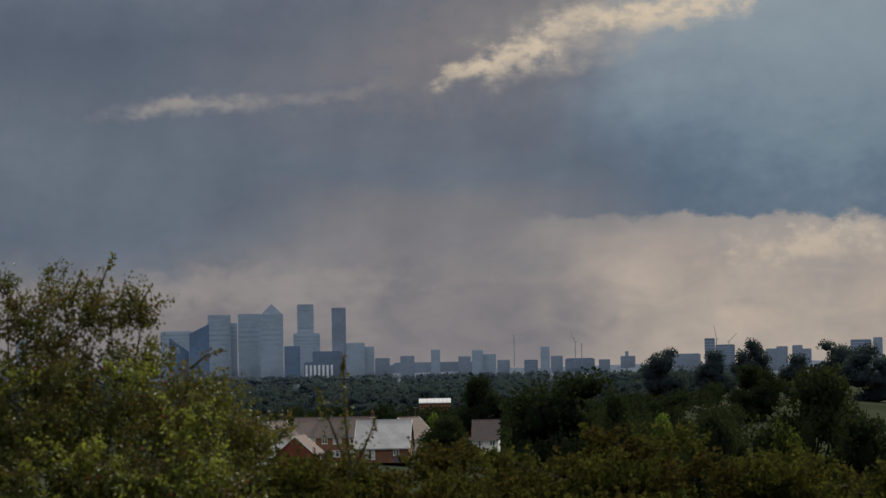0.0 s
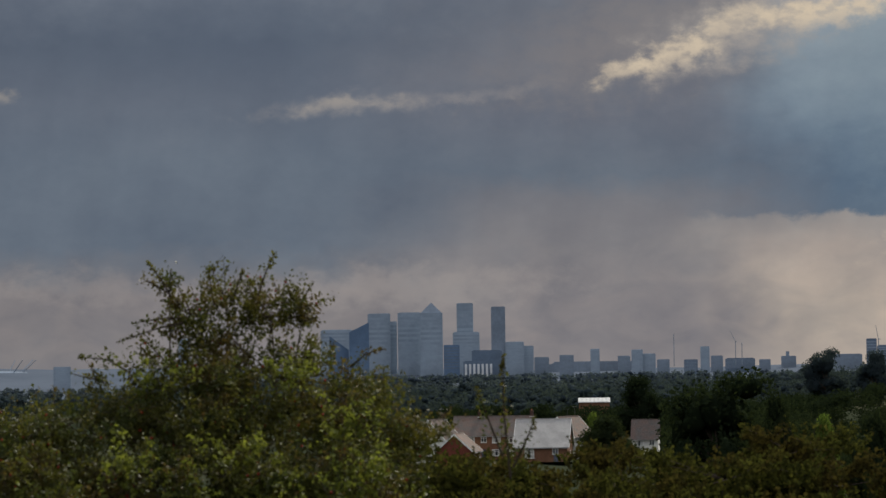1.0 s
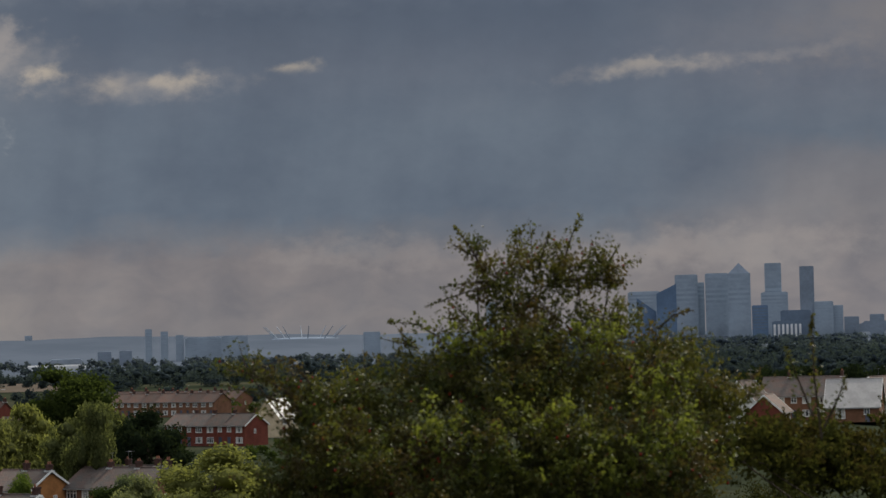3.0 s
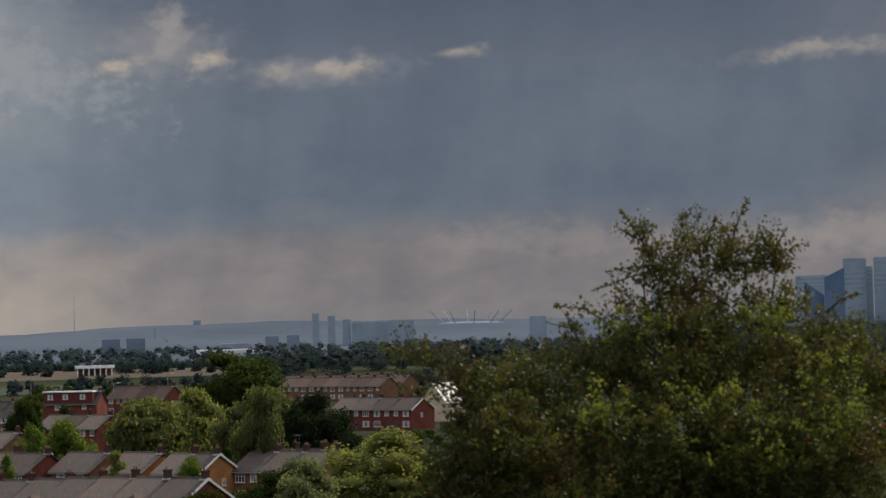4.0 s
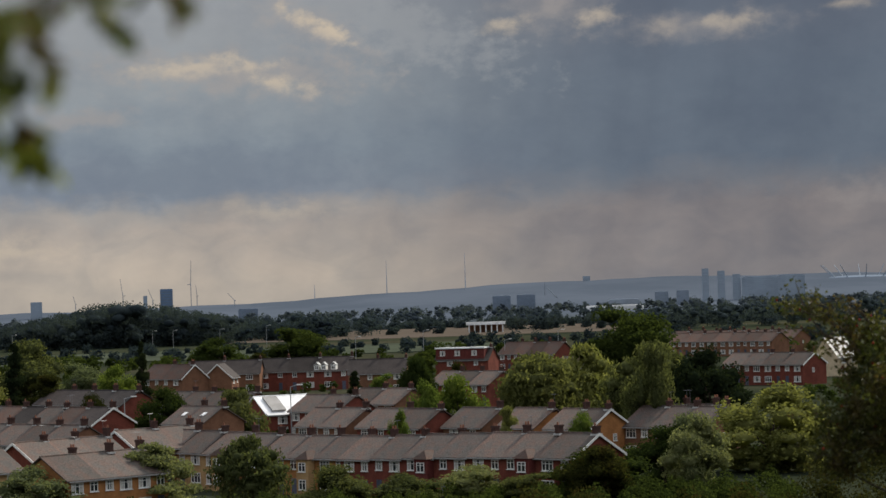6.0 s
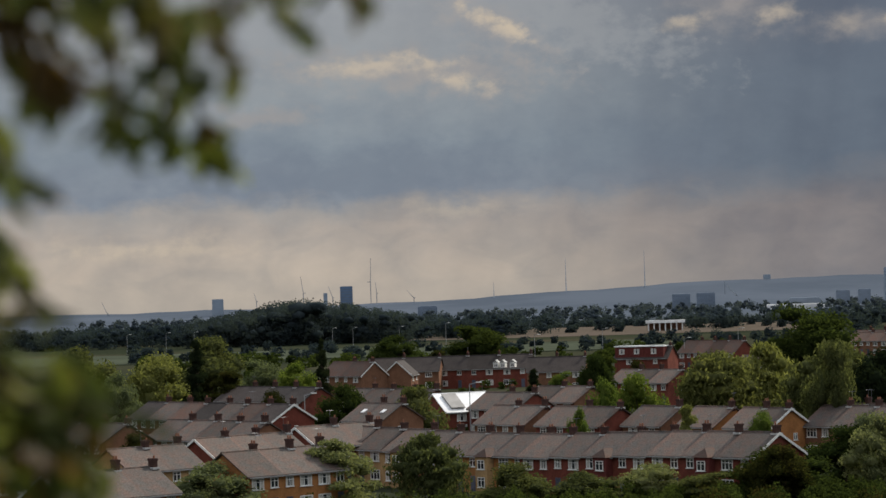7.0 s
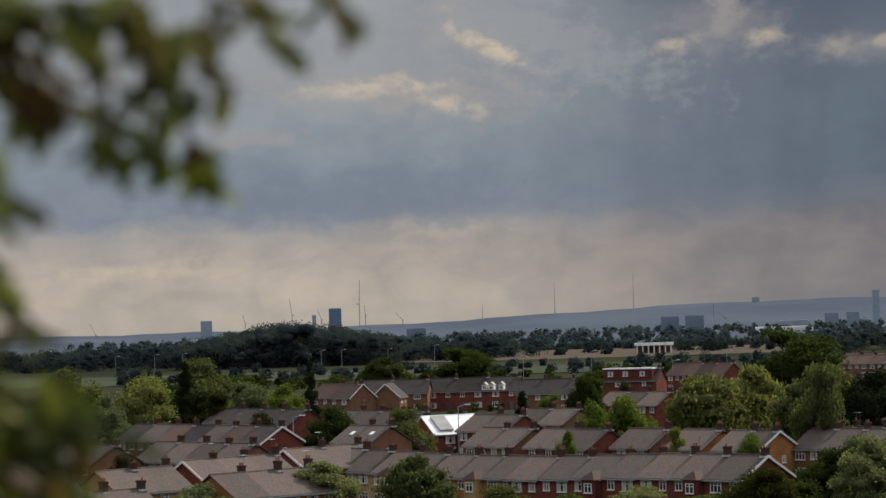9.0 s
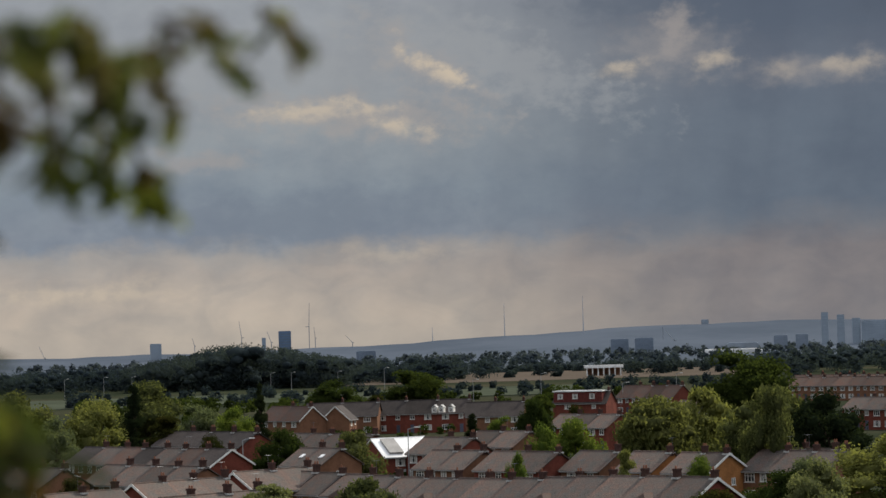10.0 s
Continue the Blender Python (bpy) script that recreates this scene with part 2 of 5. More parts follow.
M = {
    "red_brick": material("red_brick", rgb(0.17, 0.05, 0.035), 0.9, 0.2, 0.6, bump=0.4),
    "orange_brick": material("orange_brick", rgb(0.36, 0.16, 0.06), 0.9, 0.2, 0.6, bump=0.4),
    "yellow_brick": material("yellow_brick", rgb(0.42, 0.27, 0.13), 0.9, 0.2, 0.6, bump=0.4),
    "brown_brick": material("brown_brick", rgb(0.2, 0.1, 0.06), 0.9, 0.2, 0.6, bump=0.4),
    "cream_render": material("cream_render", rgb(0.62, 0.5, 0.34), 0.9, 0.1, 0.5),
    "white_render": material("white_render", rgb(0.72, 0.7, 0.66), 0.9, 0.1, 0.5),
    "tile_hung": material("tile_hung", rgb(0.13, 0.035, 0.03), 0.85, 0.25, 1.5, bump=0.5),
    "roof_tile": material("roof_tile", rgb(0.086, 0.078, 0.072), 0.85, 0.5, 0.6, bump=0.6, second=rgb(0.112, 0.078, 0.066), per="object"),
    "roof_red": material("roof_red", rgb(0.095, 0.056, 0.044), 0.85, 0.3, 0.5, bump=0.6, second=rgb(0.08, 0.06, 0.052), per="object"),
    "roof_dark": material("roof_dark", rgb(0.05, 0.042, 0.04), 0.75, 0.3, 0.5, bump=0.6, per="object"),
    "white_sheet": material("white_sheet", rgb(0.88, 0.88, 0.88), 0.3, 0.06, 0.3, spec=0.6),
    "grey_sheet": material("grey_sheet", rgb(0.3, 0.285, 0.27), 0.5, 0.15, 0.4, spec=0.5),
    "white_paint": material("white_paint", rgb(0.78, 0.77, 0.74), 0.5, 0.08, 2.0),
    "gutter_grey": material("gutter_grey", rgb(0.3, 0.29, 0.28), 0.6, 0.2, 1.0),
    "chimney_brick": material("chimney_brick", rgb(0.075, 0.042, 0.036), 0.9, 0.25, 2.0, bump=0.4),
    "pot_clay": material("pot_clay", rgb(0.25, 0.11, 0.07), 0.85, 0.2, 3.0),
    "lead": material("lead", rgb(0.45, 0.45, 0.44), 0.45, 0.15, 2.0),
    "glass": material("glass", rgb(0.03, 0.035, 0.04), 0.08, 0.1, 0.8, spec=0.8),
    "curtain": material("curtain", rgb(0.5, 0.48, 0.44), 0.9, 0.15, 3.0),
    "door_paint": material("door_paint", rgb(0.09, 0.1, 0.14), 0.5, 0.1, 2.0, per="object"),
    "bark": material("bark", rgb(0.07, 0.052, 0.04), 0.95, 0.3, 4.0, bump=0.8),
    "steel": material("steel", rgb(0.2, 0.2, 0.21), 0.5, 0.15, 1.0, metal=0.5),
    "pole_grey": material("pole_grey", rgb(0.3, 0.31, 0.32), 0.5, 0.1, 1.0),
    # skyline colours: aerial haze is mixed into the base colour, except the white
    "hazed_tower": material("hazed_tower", rgb(0.29, 0.345, 0.41), 0.7, 0.06, 0.02, spec=0.1),
    "hazed_tower_dark": material("hazed_tower_dark", rgb(0.115, 0.175, 0.27), 0.6, 0.08, 0.03, spec=0.2),
    "hazed_tower_band": material("hazed_tower_band", rgb(0.276, 0.33, 0.395), 0.6, 0.06, 0.03, spec=0.2),
    "hazed_block": material("hazed_block", rgb(0.22, 0.262, 0.32), 0.8, 0.08, 0.03),
    "hazed_block_dark": material("hazed_block_dark", rgb(0.135, 0.175, 0.235), 0.8, 0.1, 0.03),
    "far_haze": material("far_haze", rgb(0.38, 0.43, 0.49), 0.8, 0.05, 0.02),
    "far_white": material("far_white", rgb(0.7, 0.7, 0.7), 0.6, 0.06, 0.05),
    "hazed_steel": material("hazed_steel", rgb(0.24, 0.27, 0.31), 0.7, 0.06, 0.05),
    "stubble": material("stubble", rgb(0.092, 0.075, 0.062), 0.95, 0.15, 0.02, second=rgb(0.085, 0.07, 0.055), spec=0.0),
    "meadow": material("meadow", rgb(0.06, 0.07, 0.05), 0.95, 0.15, 0.02, spec=0.0),
}
LEAF = {
    "oak": leafy("oak_leaves", rgb(0.022, 0.032, 0.011), rgb(0.034, 0.048, 0.015), rgb(0.055, 0.075, 0.022)),
    # very dark green, also used to paint cloud shadow onto trees
    "dark": leafy("dark_leaves", rgb(0.013, 0.019, 0.011), rgb(0.018, 0.026, 0.014), rgb(0.027, 0.037, 0.018), 0.35),
    "bright": leafy("bright_leaves", rgb(0.05, 0.08, 0.018), rgb(0.09, 0.13, 0.03), rgb(0.15, 0.19, 0.045)),
    "willow": leafy("willow_leaves", rgb(0.052, 0.061, 0.027), rgb(0.078, 0.09, 0.039), rgb(0.135, 0.148, 0.06)),
    "pale": leafy("pale_leaves", rgb(0.08, 0.095, 0.05), rgb(0.125, 0.145, 0.075), rgb(0.2, 0.22, 0.115)),
    "gold": leafy("gold_leaves", rgb(0.1, 0.108, 0.038), rgb(0.15, 0.162, 0.056), rgb(0.22, 0.23, 0.085)),
    "hedge": leafy("hedge_leaves", rgb(0.019, 0.023, 0.009), rgb(0.028, 0.032, 0.011), rgb(0.043, 0.045, 0.015), tints=(rgb(0.036, 0.028, 0.012),)),
    "thorn": leafy("hawthorn_leaves", rgb(0.029, 0.03, 0.01), rgb(0.061, 0.06, 0.016), rgb(0.118, 0.112, 0.026), 0.45, 0.5, (rgb(0.1, 0.064, 0.024), rgb(0.056, 0.072, 0.02)), 0.14, 1.8),
    "young": leafy("young_leaves", rgb(0.065, 0.078, 0.018), rgb(0.105, 0.122, 0.026), rgb(0.165, 0.18, 0.038), 0.5, 0.5, (), 0.12),
    "near": leafy("near_leaves", rgb(0.03, 0.042, 0.012), rgb(0.085, 0.11, 0.028), rgb(0.2, 0.22, 0.05), 0.5, 0.5, (rgb(0.035, 0.048, 0.014), rgb(0.12, 0.06, 0.028)), 0.2, 5.0),
    # haze is painted into these three: bluer and paler leaves with distance
    "wood": leafy("hazed_wood_leaves", rgb(0.029, 0.041, 0.054), rgb(0.034, 0.047, 0.06), rgb(0.04, 0.055, 0.067), 0.4),
    "far_hazed_wood": leafy("far_hazed_leaves", rgb(0.042, 0.058, 0.08), rgb(0.047, 0.063, 0.086), rgb(0.052, 0.069, 0.092), 0.4),
    "haze_wood": leafy("distant_hazed_leaves", rgb(0.06, 0.076, 0.1), rgb(0.065, 0.082, 0.107), rgb(0.07, 0.088, 0.114), 0.4),
}


# ---------------------------------------------------------------- building tools
def spot(bearing, d, z=0.0):
    a = radians(bearing)
    return Vector((d * math.sin(a), d * math.cos(a), z))


def ahead(bearing, elevation, d):
    p = spot(bearing, d)
    p.z = EYE + d * math.tan(radians(elevation))
    return p


def link(name, mesh, mat, parent=None, label="", m=None):
    if not mesh.materials:
        mesh.materials.append(mat)
    ob = new(name, mesh)
    if parent:
        ob.parent = parent
    if m is not None:
        ob.matrix_local = m
    if label:
        tagged(ob, label)
    return ob


def mesh_of(name, bm):
    me = bpy.data.meshes.new(name)
    bm.to_mesh(me)
    bm.free()
    return me


def part(name, bm, mat, parent, label="", m=None):
    return link(name, mesh_of(name, bm), mat, parent, label, m)


def thing(name, m, label, category, group="", kind=""):
    ob = new(name)
    ob.empty_display_size = 0.5
    ob.matrix_basis = m
    return tagged(ob, label, category, group, kind)


def block(bm, x0, x1, y0, y1, z0, z1):
    v = [bm.verts.new(p) for p in ((x0, y0, z0), (x1, y0, z0), (x1, y1, z0), (x0, y1, z0), (x0, y0, z1), (x1, y0, z1), (x1, y1, z1), (x0, y1, z1))]
    for f in ((0, 3, 2, 1), (4, 5, 6, 7), (0, 1, 5, 4), (1, 2, 6, 5), (2, 3, 7, 6), (3, 0, 4, 7)):
        bm.faces.new([v[i] for i in f])
    return v


def boxes(*bs):
    bm = bmesh.new()
    for b in bs:
        block(bm, *b)
    return bm


def beam(bm, a, b, r0, r1, sides=6):
    """A tapered round bar from a to b."""
    a, b = Vector(a), Vector(b)
    q = (b - a).to_track_quat("Z", "Y")
    rings = []
    for p, r in ((a, r0), (b, r1)):
        rings.append([bm.verts.new(p + q @ Vector((r * math.cos(2 * math.pi * i / sides), r * math.sin(2 * math.pi * i / sides), 0))) for i in range(sides)])
    for i in range(sides):
        j = (i + 1) % sides
        bm.faces.new((rings[0][i], rings[0][j], rings[1][j], rings[1][i]))
    bm.faces.new(rings[1])
    bm.faces.new(rings[0][::-1])


def bar(a, b, r, sides):
    bm = bmesh.new()
    beam(bm, a, b, r, r, sides)
    return bm


SHARED = {}


def shared(key, make):
    if key not in SHARED:
        SHARED[key] = mesh_of(key[0], make())
    return SHARED[key]


# ---------------------------------------------------------------- ground
def bell(x, c, s):
    return math.exp(-((x - c) / s) ** 2)


def ease(x, a, b):
    k = max(0.0, min((x - a) / (b - a), 1.0))
    return k * k * (3 - 2 * k)


def ground_z(bearing, d):
    """The hill underfoot, the plain below it and the far ridges."""
    k = min(d / 210.0, 1.0)
    hill = (EYE - 1.65) * (1 - k * k * (3 - 2 * k)) - 0.035 * min(d, 40) * (1 - k)
    low = -13 * ease(d, 1500, 2400) * (1 - ease(bearing, -10.0, -5.0))
    knoll = 5.5 * bell(bearing, -2.5, 4.0) * ease(d, 320, 480) * (1 - ease(d, 800, 1200))
    rise = low + knoll + 11 * bell(bearing, 7.5, 4.2) * ease(d, 320, 800) * (1 - ease(d, 1500, 2300))
    ridge = 9 + 13 * (1 - ease(bearing, -10.0, -5.0)) + 18 * bell(bearing, -18.0, 4.6) + 11 * bell(bearing, -12.5, 4.0) + 8 * bell(bearing, -7, 4) + 6 * bell(bearing, 8, 8)
    ridge -= 7 * ease(-bearing, 21.0, 29.0)
    ridge += 1.2 * math.sin(bearing * 1.9 + 1) + 0.6 * math.sin(bearing * 5.3)
    hollow = -1.2 * ease(-bearing, 18.8, 24.5) * (1 - ease(-bearing, 27.3, 28.6)) * bell(d, 350, 36)
    return hill + rise + hollow + ease(d, 4330, 4850) * ridge


def make_ground():
    verts, faces = [], []
    rings = [1.5 * 1.085 ** i for i in range(100)]
    rings = [r for r in rings if r < 4950] + [4960.0]
    bearings = [-180 + 5 * i for i in range(28)] + [-40 + 0.5 * i for i in range(120)] + [20 + 5 * i for i in range(32)]
    n = len(bearings)
    verts.append((0, 0, ground_z(0, 0)))
    for r in rings:
        for b in bearings:
            verts.append(tuple(spot(b, r, ground_z(b, r))))
    for j in range(n):
        faces.append((0, 1 + (j + 1) % n, 1 + j))
    for i in range(len(rings) - 1):
        for j in range(n):
            a, b = 1 + i * n + j, 1 + i * n + (j + 1) % n
            faces.append((a, b, b + n, a + n))
    me = bpy.data.meshes.new("ground")
    me.from_pydata(verts, [], [f[::-1] for f in faces])
    me.update()
    for p in me.polygons:
        p.use_smooth = True
    m = bpy.data.materials.new("ground_cover")
    m.use_nodes = True
    t, b = m.node_tree, m.node_tree.nodes["Principled BSDF"]
    q = Net(t)
    pos = t.nodes.new("ShaderNodeTexCoord").outputs["Object"]
    c = q.ramp(q.noise(pos, 0.006, 4), ((0.38, rgb(0.02, 0.025, 0.016)), (0.5, rgb(0.029, 0.034, 0.021)), (0.68, rgb(0.055, 0.05, 0.033))))
    c = q.mix(0.6, c, q.ramp(q.noise(pos, 0.4, 4), ((0.3, (0.6, 0.6, 0.6, 1)), (0.7, (1.3, 1.3, 1.3, 1)))), "MULTIPLY")
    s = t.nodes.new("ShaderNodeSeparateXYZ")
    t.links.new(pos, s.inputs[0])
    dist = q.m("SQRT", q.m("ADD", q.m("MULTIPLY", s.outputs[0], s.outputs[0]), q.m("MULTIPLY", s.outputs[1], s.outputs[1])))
    # distance haze painted in: the cover turns blue-grey from 2000 to 3800 m
    hazed_ridge = q.ramp(q.noise(pos, 0.004, 6, 0.65), ((0.4, rgb(0.068, 0.083, 0.107)), (0.6, rgb(0.084, 0.1, 0.127))))
    c = q.mix(q.smooth(dist, 2000, 3800), c, hazed_ridge)
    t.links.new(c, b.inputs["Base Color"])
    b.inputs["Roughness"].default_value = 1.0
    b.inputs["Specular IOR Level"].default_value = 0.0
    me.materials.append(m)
    tagged(new("ground", me), "grassy hill falling to a wide plain with haze-tinted distant ridges of woodland", "ground", kind="structure")


make_ground()


def field(bearing, d, width, depth, mat, label):
    bm = bmesh.new()
    rng = random.Random(int(d))
    pts = []
    for i in range(24):
        a = 2 * math.pi * i / 24
        c, s = math.cos(a), math.sin(a)
        k = 1 / max(abs(c), abs(s)) ** 0.8 * rng.uniform(0.95, 1.03)
        pts.append(bm.verts.new((c * k * width / 2, s * k * depth / 2, 0)))
    f = bm.faces.new(pts)
    r = bmesh.ops.extrude_face_region(bm, geom=[f])
    for v in r["geom"]:
        if isinstance(v, bmesh.types.BMVert):
            v.co.z += 0.25
    ob = link("field", mesh_of("field", bm), mat)
    ob.matrix_basis = pose(*spot(bearing, d, ground_z(bearing, d) + 0.05), 0, 0, -bearing)
    tagged(ob, label, "field", kind="structure")


# ---------------------------------------------------------------- houses
def gable_wall(w_, dep, eave, ridge):
    bm = bmesh.new()
    x0, x1, y0, y1 = -w_ / 2, w_ / 2, -dep / 2, dep / 2
    P = [(x0, y0, 0), (x0, y1, 0), (x0, y1, eave), (x0, 0, ridge - 0.12), (x0, y0, eave)]
    a = [bm.verts.new(p) for p in P]
    b = [bm.verts.new((x1, p[1], p[2])) for p in P]
    bm.faces.new(a[::-1])
    bm.faces.new(b)
    for i in range(5):
        j = (i + 1) % 5
        bm.faces.new((a[i], a[j], b[j], b[i]))
    bmesh.ops.recalc_face_normals(bm, faces=bm.faces)
    return bm


def slope_roof(w_, dep, eave, ridge, left, right, over=0.35):
    """Two tiled slopes with thickness and a ridge roll."""
    bm = bmesh.new()
    x0, x1 = -w_ / 2 - left, w_ / 2 + right
    k = (ridge - eave) / (dep / 2)
    ye, ze, th = dep / 2 + over, eave - over * k, 0.16
    rows = 9
    for s in (-1, 1):
        prev = None
        for i in range(rows + 1):
            # courses step slightly like lapped tiles
            y, z = ye * (1 - i / rows), ze + (ridge - ze) * i / rows
            ring = [bm.verts.new((x, s * y, z + h)) for x in (x0, x1) for h in (0.0, th)]
            if prev:
                bm.faces.new((prev[1], prev[3], ring[3], ring[1]))
                bm.faces.new((prev[0], ring[0], ring[2], prev[2]))
                bm.faces.new((prev[0], prev[1], ring[1], ring[0]))
                bm.faces.new((prev[2], ring[2], ring[3], prev[3]))
            else:
                bm.faces.new((ring[0], ring[2], ring[3], ring[1]))
            prev = ring
    beam(bm, (x0, 0, ridge + 0.14), (x1, 0, ridge + 0.14), 0.13, 0.13, 6)
    bmesh.ops.recalc_face_normals(bm, faces=bm.faces)
    return bm


def barge(dep, eave, ridge, over=0.35):
    bm = bmesh.new()
    k = (ridge - eave) / (dep / 2)
    ye, ze = dep / 2 + over, eave - over * k
    for s in (-1, 1):
        p = [(0, s * ye, ze - 0.16), (0, 0, ridge - 0.16), (0, 0, ridge + 0.18), (0, s * ye, ze + 0.18)]
        a = [bm.verts.new(q_) for q_ in p]
        b = [bm.verts.new((0.06, y, z)) for _, y, z in p]
        bm.faces.new(a)
        bm.faces.new(b[::-1])
        for i in range(4):
            j = (i + 1) % 4
            bm.faces.new((a[i], b[i], b[j], a[j]))
    bmesh.ops.recalc_face_normals(bm, faces=bm.faces)
    return bm


def window_frame(w_, h, bars):
    """Frame, mullions and transom in one piece."""
    t = 0.1
    xs = [-w_ / 2, -w_ / 2 + t]
    for i in range(1, bars):
        x = -w_ / 2 + w_ * i / bars
        xs += [x - t / 2, x + t / 2]
    xs += [w_ / 2 - t, w_ / 2]
    zs = [0, t, h * 0.66, h * 0.66 + 0.07, h - t, h]
    bm = bmesh.new()
    g = [[bm.verts.new((x, 0.02, z)) for z in zs] for x in xs]
    fs = [bm.faces.new((g[i][j], g[i + 1][j], g[i + 1][j + 1], g[i][j + 1])) for i in range(len(xs) - 1) for j in range(len(zs) - 1) if i % 2 == 0 or j % 2 == 0]
    r = bmesh.ops.extrude_face_region(bm, geom=fs)
    for v in r["geom"]:
        if isinstance(v, bmesh.types.BMVert):
            v.co.y = -0.07
    for v in [v for v in bm.verts if not v.link_faces]:
        bm.verts.remove(v)
    bmesh.ops.recalc_face_normals(bm, faces=bm.faces)
    return bm


def window(parent, x, y, z, w_, h, bars=2, face=0, curtain=False):
    """face: turn about z, 0 looks along -y."""
    m = pose(x, y, z, 0, 0, face)
    f = link("window", shared(("window", w_, h, bars), lambda: window_frame(w_, h, bars)), M["white_paint"], parent, "white framed window", m)
    link("pane", shared(("pane", w_, h), lambda: boxes((-w_ / 2 + 0.05, w_ / 2 - 0.05, -0.02, 0.015, 0.05, h - 0.05))), M["glass"], f)
    link("sill", shared(("sill", w_), lambda: boxes((-w_ / 2 - 0.08, w_ / 2 + 0.08, -0.16, 0.02, -0.08, -0.004))), M["white_paint"], f)
    if curtain:
        for sx in (-1, 1):
            link("curtain", shared(("curtain", w_, h), lambda: boxes((-w_ * 0.11, w_ * 0.11, -0.03, -0.022, 0.1, h - 0.1))), M["curtain"], f, "", pose(sx * (w_ * 0.39 - 0.1), 0, 0))
    return f


def chimney(parent, x, y, z0, z1, wide=0.75, pots=2):
    c = link("chimney", shared(("chimney", round(z1 - z0, 1), wide), lambda: boxes((-wide / 2, wide / 2, -0.45, 0.45, 0, z1 - z0), (-wide / 2 - 0.06, wide / 2 + 0.06, -0.51, 0.51, z1 - z0 - 0.25, z1 - z0 - 0.05))), M["chimney_brick"], parent, "", pose(x, y, z0))

    def pot():
        bm = bmesh.new()
        beam(bm, (0, 0, 0), (0, 0, 0.38), 0.13, 0.1, 8)
        return bm
    for i in range(pots):
        link("chimney_pot", shared(("chimney_pot",), pot), M["pot_clay"], c, "", pose(0, -0.22 + 0.44 * i, z1 - z0))
    link("flashing", shared(("flashing", wide), lambda: boxes((-wide / 2 - 0.16, wide / 2 + 0.16, -0.62, 0.62, 0.0, 0.22))), M["lead"], c, "", pose(0, 0, 0.35))
    return c


def house(x, y, rz, w_=5.4, dep=9.0, eave=4.8, ridge=7.3, wall="red_brick", roof="roof_tile", ends="", barges="", stack=True, seed=0,
          label="", group="", category="house", z=0.0, mirror=False, fronts="-", left_over=0.0, right_over=0.0, skylight=False):
    """One two-storey house, its ridge along its own x, its front along -y."""
    rng = random.Random(seed)
    label = label or "two-storey %s terraced house with a tiled gable roof" % {"red_brick": "red brick", "orange_brick": "orange brick", "yellow_brick": "yellow brick", "brown_brick": "brown brick", "cream_render": "cream rendered", "white_render": "white rendered"}.get(wall, "brick")
    h = thing("terraced_house" if group else "house", pose(x, y, z, 0, 0, rz), label, category, group)
    link("wall", shared(("wall", w_, dep, eave, ridge, wall), lambda: gable_wall(w_, dep, eave, ridge)), M[wall], h)
    lo, ro = (0.3 if "l" in ends else 0.0) + left_over, (0.3 if "r" in ends else 0.0) + right_over
    link("roof", shared(("roof", w_, dep, eave, ridge, lo, ro, roof), lambda: slope_roof(w_, dep, eave, ridge, lo, ro)), M[roof], h, {"roof_tile": "weathered brown-grey tiled roof", "roof_red": "reddish tiled roof", "roof_dark": "dark brown tiled roof", "white_sheet": "bright white sheeted roof", "grey_sheet": "pale grey sheeted roof"}[roof])
    k = (ridge - eave) / (dep / 2)
    ye, ze = dep / 2 + 0.35, eave - 0.35 * k
    for s in (-1, 1):
        link("gutter", shared(("gutter", w_), lambda: boxes((-w_ / 2, w_ / 2, -0.06, 0.06, -0.08, 0.08))), M["gutter_grey"], h, "weathered grey gutter", pose(0, s * (ye + 0.075), ze))
    if "r" in barges:
        link("bargeboard", shared(("bargeboard", dep, eave, ridge), lambda: barge(dep, eave, ridge)), M["white_paint"], h, "white gable bargeboard", pose(w_ / 2 + ro + 0.004, 0, 0))
    if "l" in barges:
        link("bargeboard", shared(("bargeboard", dep, eave, ridge), lambda: barge(dep, eave, ridge)), M["white_paint"], h, "white gable bargeboard", pose(-w_ / 2 - lo - 0.064, 0, 0))
    s = -1 if mirror else 1
    for fy, face in ((-dep / 2, 0), (dep / 2, 180)):
        window(h, -s * w_ * 0.22, fy, eave - 1.6, 1.75, 1.25, 3, face, rng.random() < 0.6)
        window(h, s * w_ * 0.27, fy, eave - 1.5, 1.15, 1.15, 2, face, rng.random() < 0.4)
        window(h, -s * w_ * 0.22, fy, 0.75, 1.9, 1.35, 3, face, rng.random() < 0.6)
        link("door", shared(("door",), lambda: boxes((-0.45, 0.45, -0.05, 0.02, 0.02, 2.05), (-0.52, 0.52, -0.03, 0.02, 2.06, 2.14))), M["door_paint"], h, "", pose(s * w_ * 0.28, fy, 0, 0, 0, face))
    for e, ex, face in (("l", -w_ / 2, 270), ("r", w_ / 2, 90)):
        if e in ends and rng.random() < 0.6:
            window(h, ex, rng.uniform(-0.8, 1.6), eave - 1.9, 0.8, 1.0, 2, face)
    if stack:
        chimney(h, w_ / 2 * 0.94, rng.uniform(-0.3, 0.6), ridge - 0.5, ridge + rng.uniform(0.85, 1.2), 0.58, rng.choice((1, 2, 2)))
    if skylight:
        link("skylight", shared(("skylight",), lambda: boxes((-0.4, 0.4, -0.5, 0.5, 0, 0.09))), M["white_sheet"], h, "", pose(0.4, -dep / 4, eave + (ridge - eave) / 2 + 0.19, math.degrees(math.atan(k)), 0, 0))
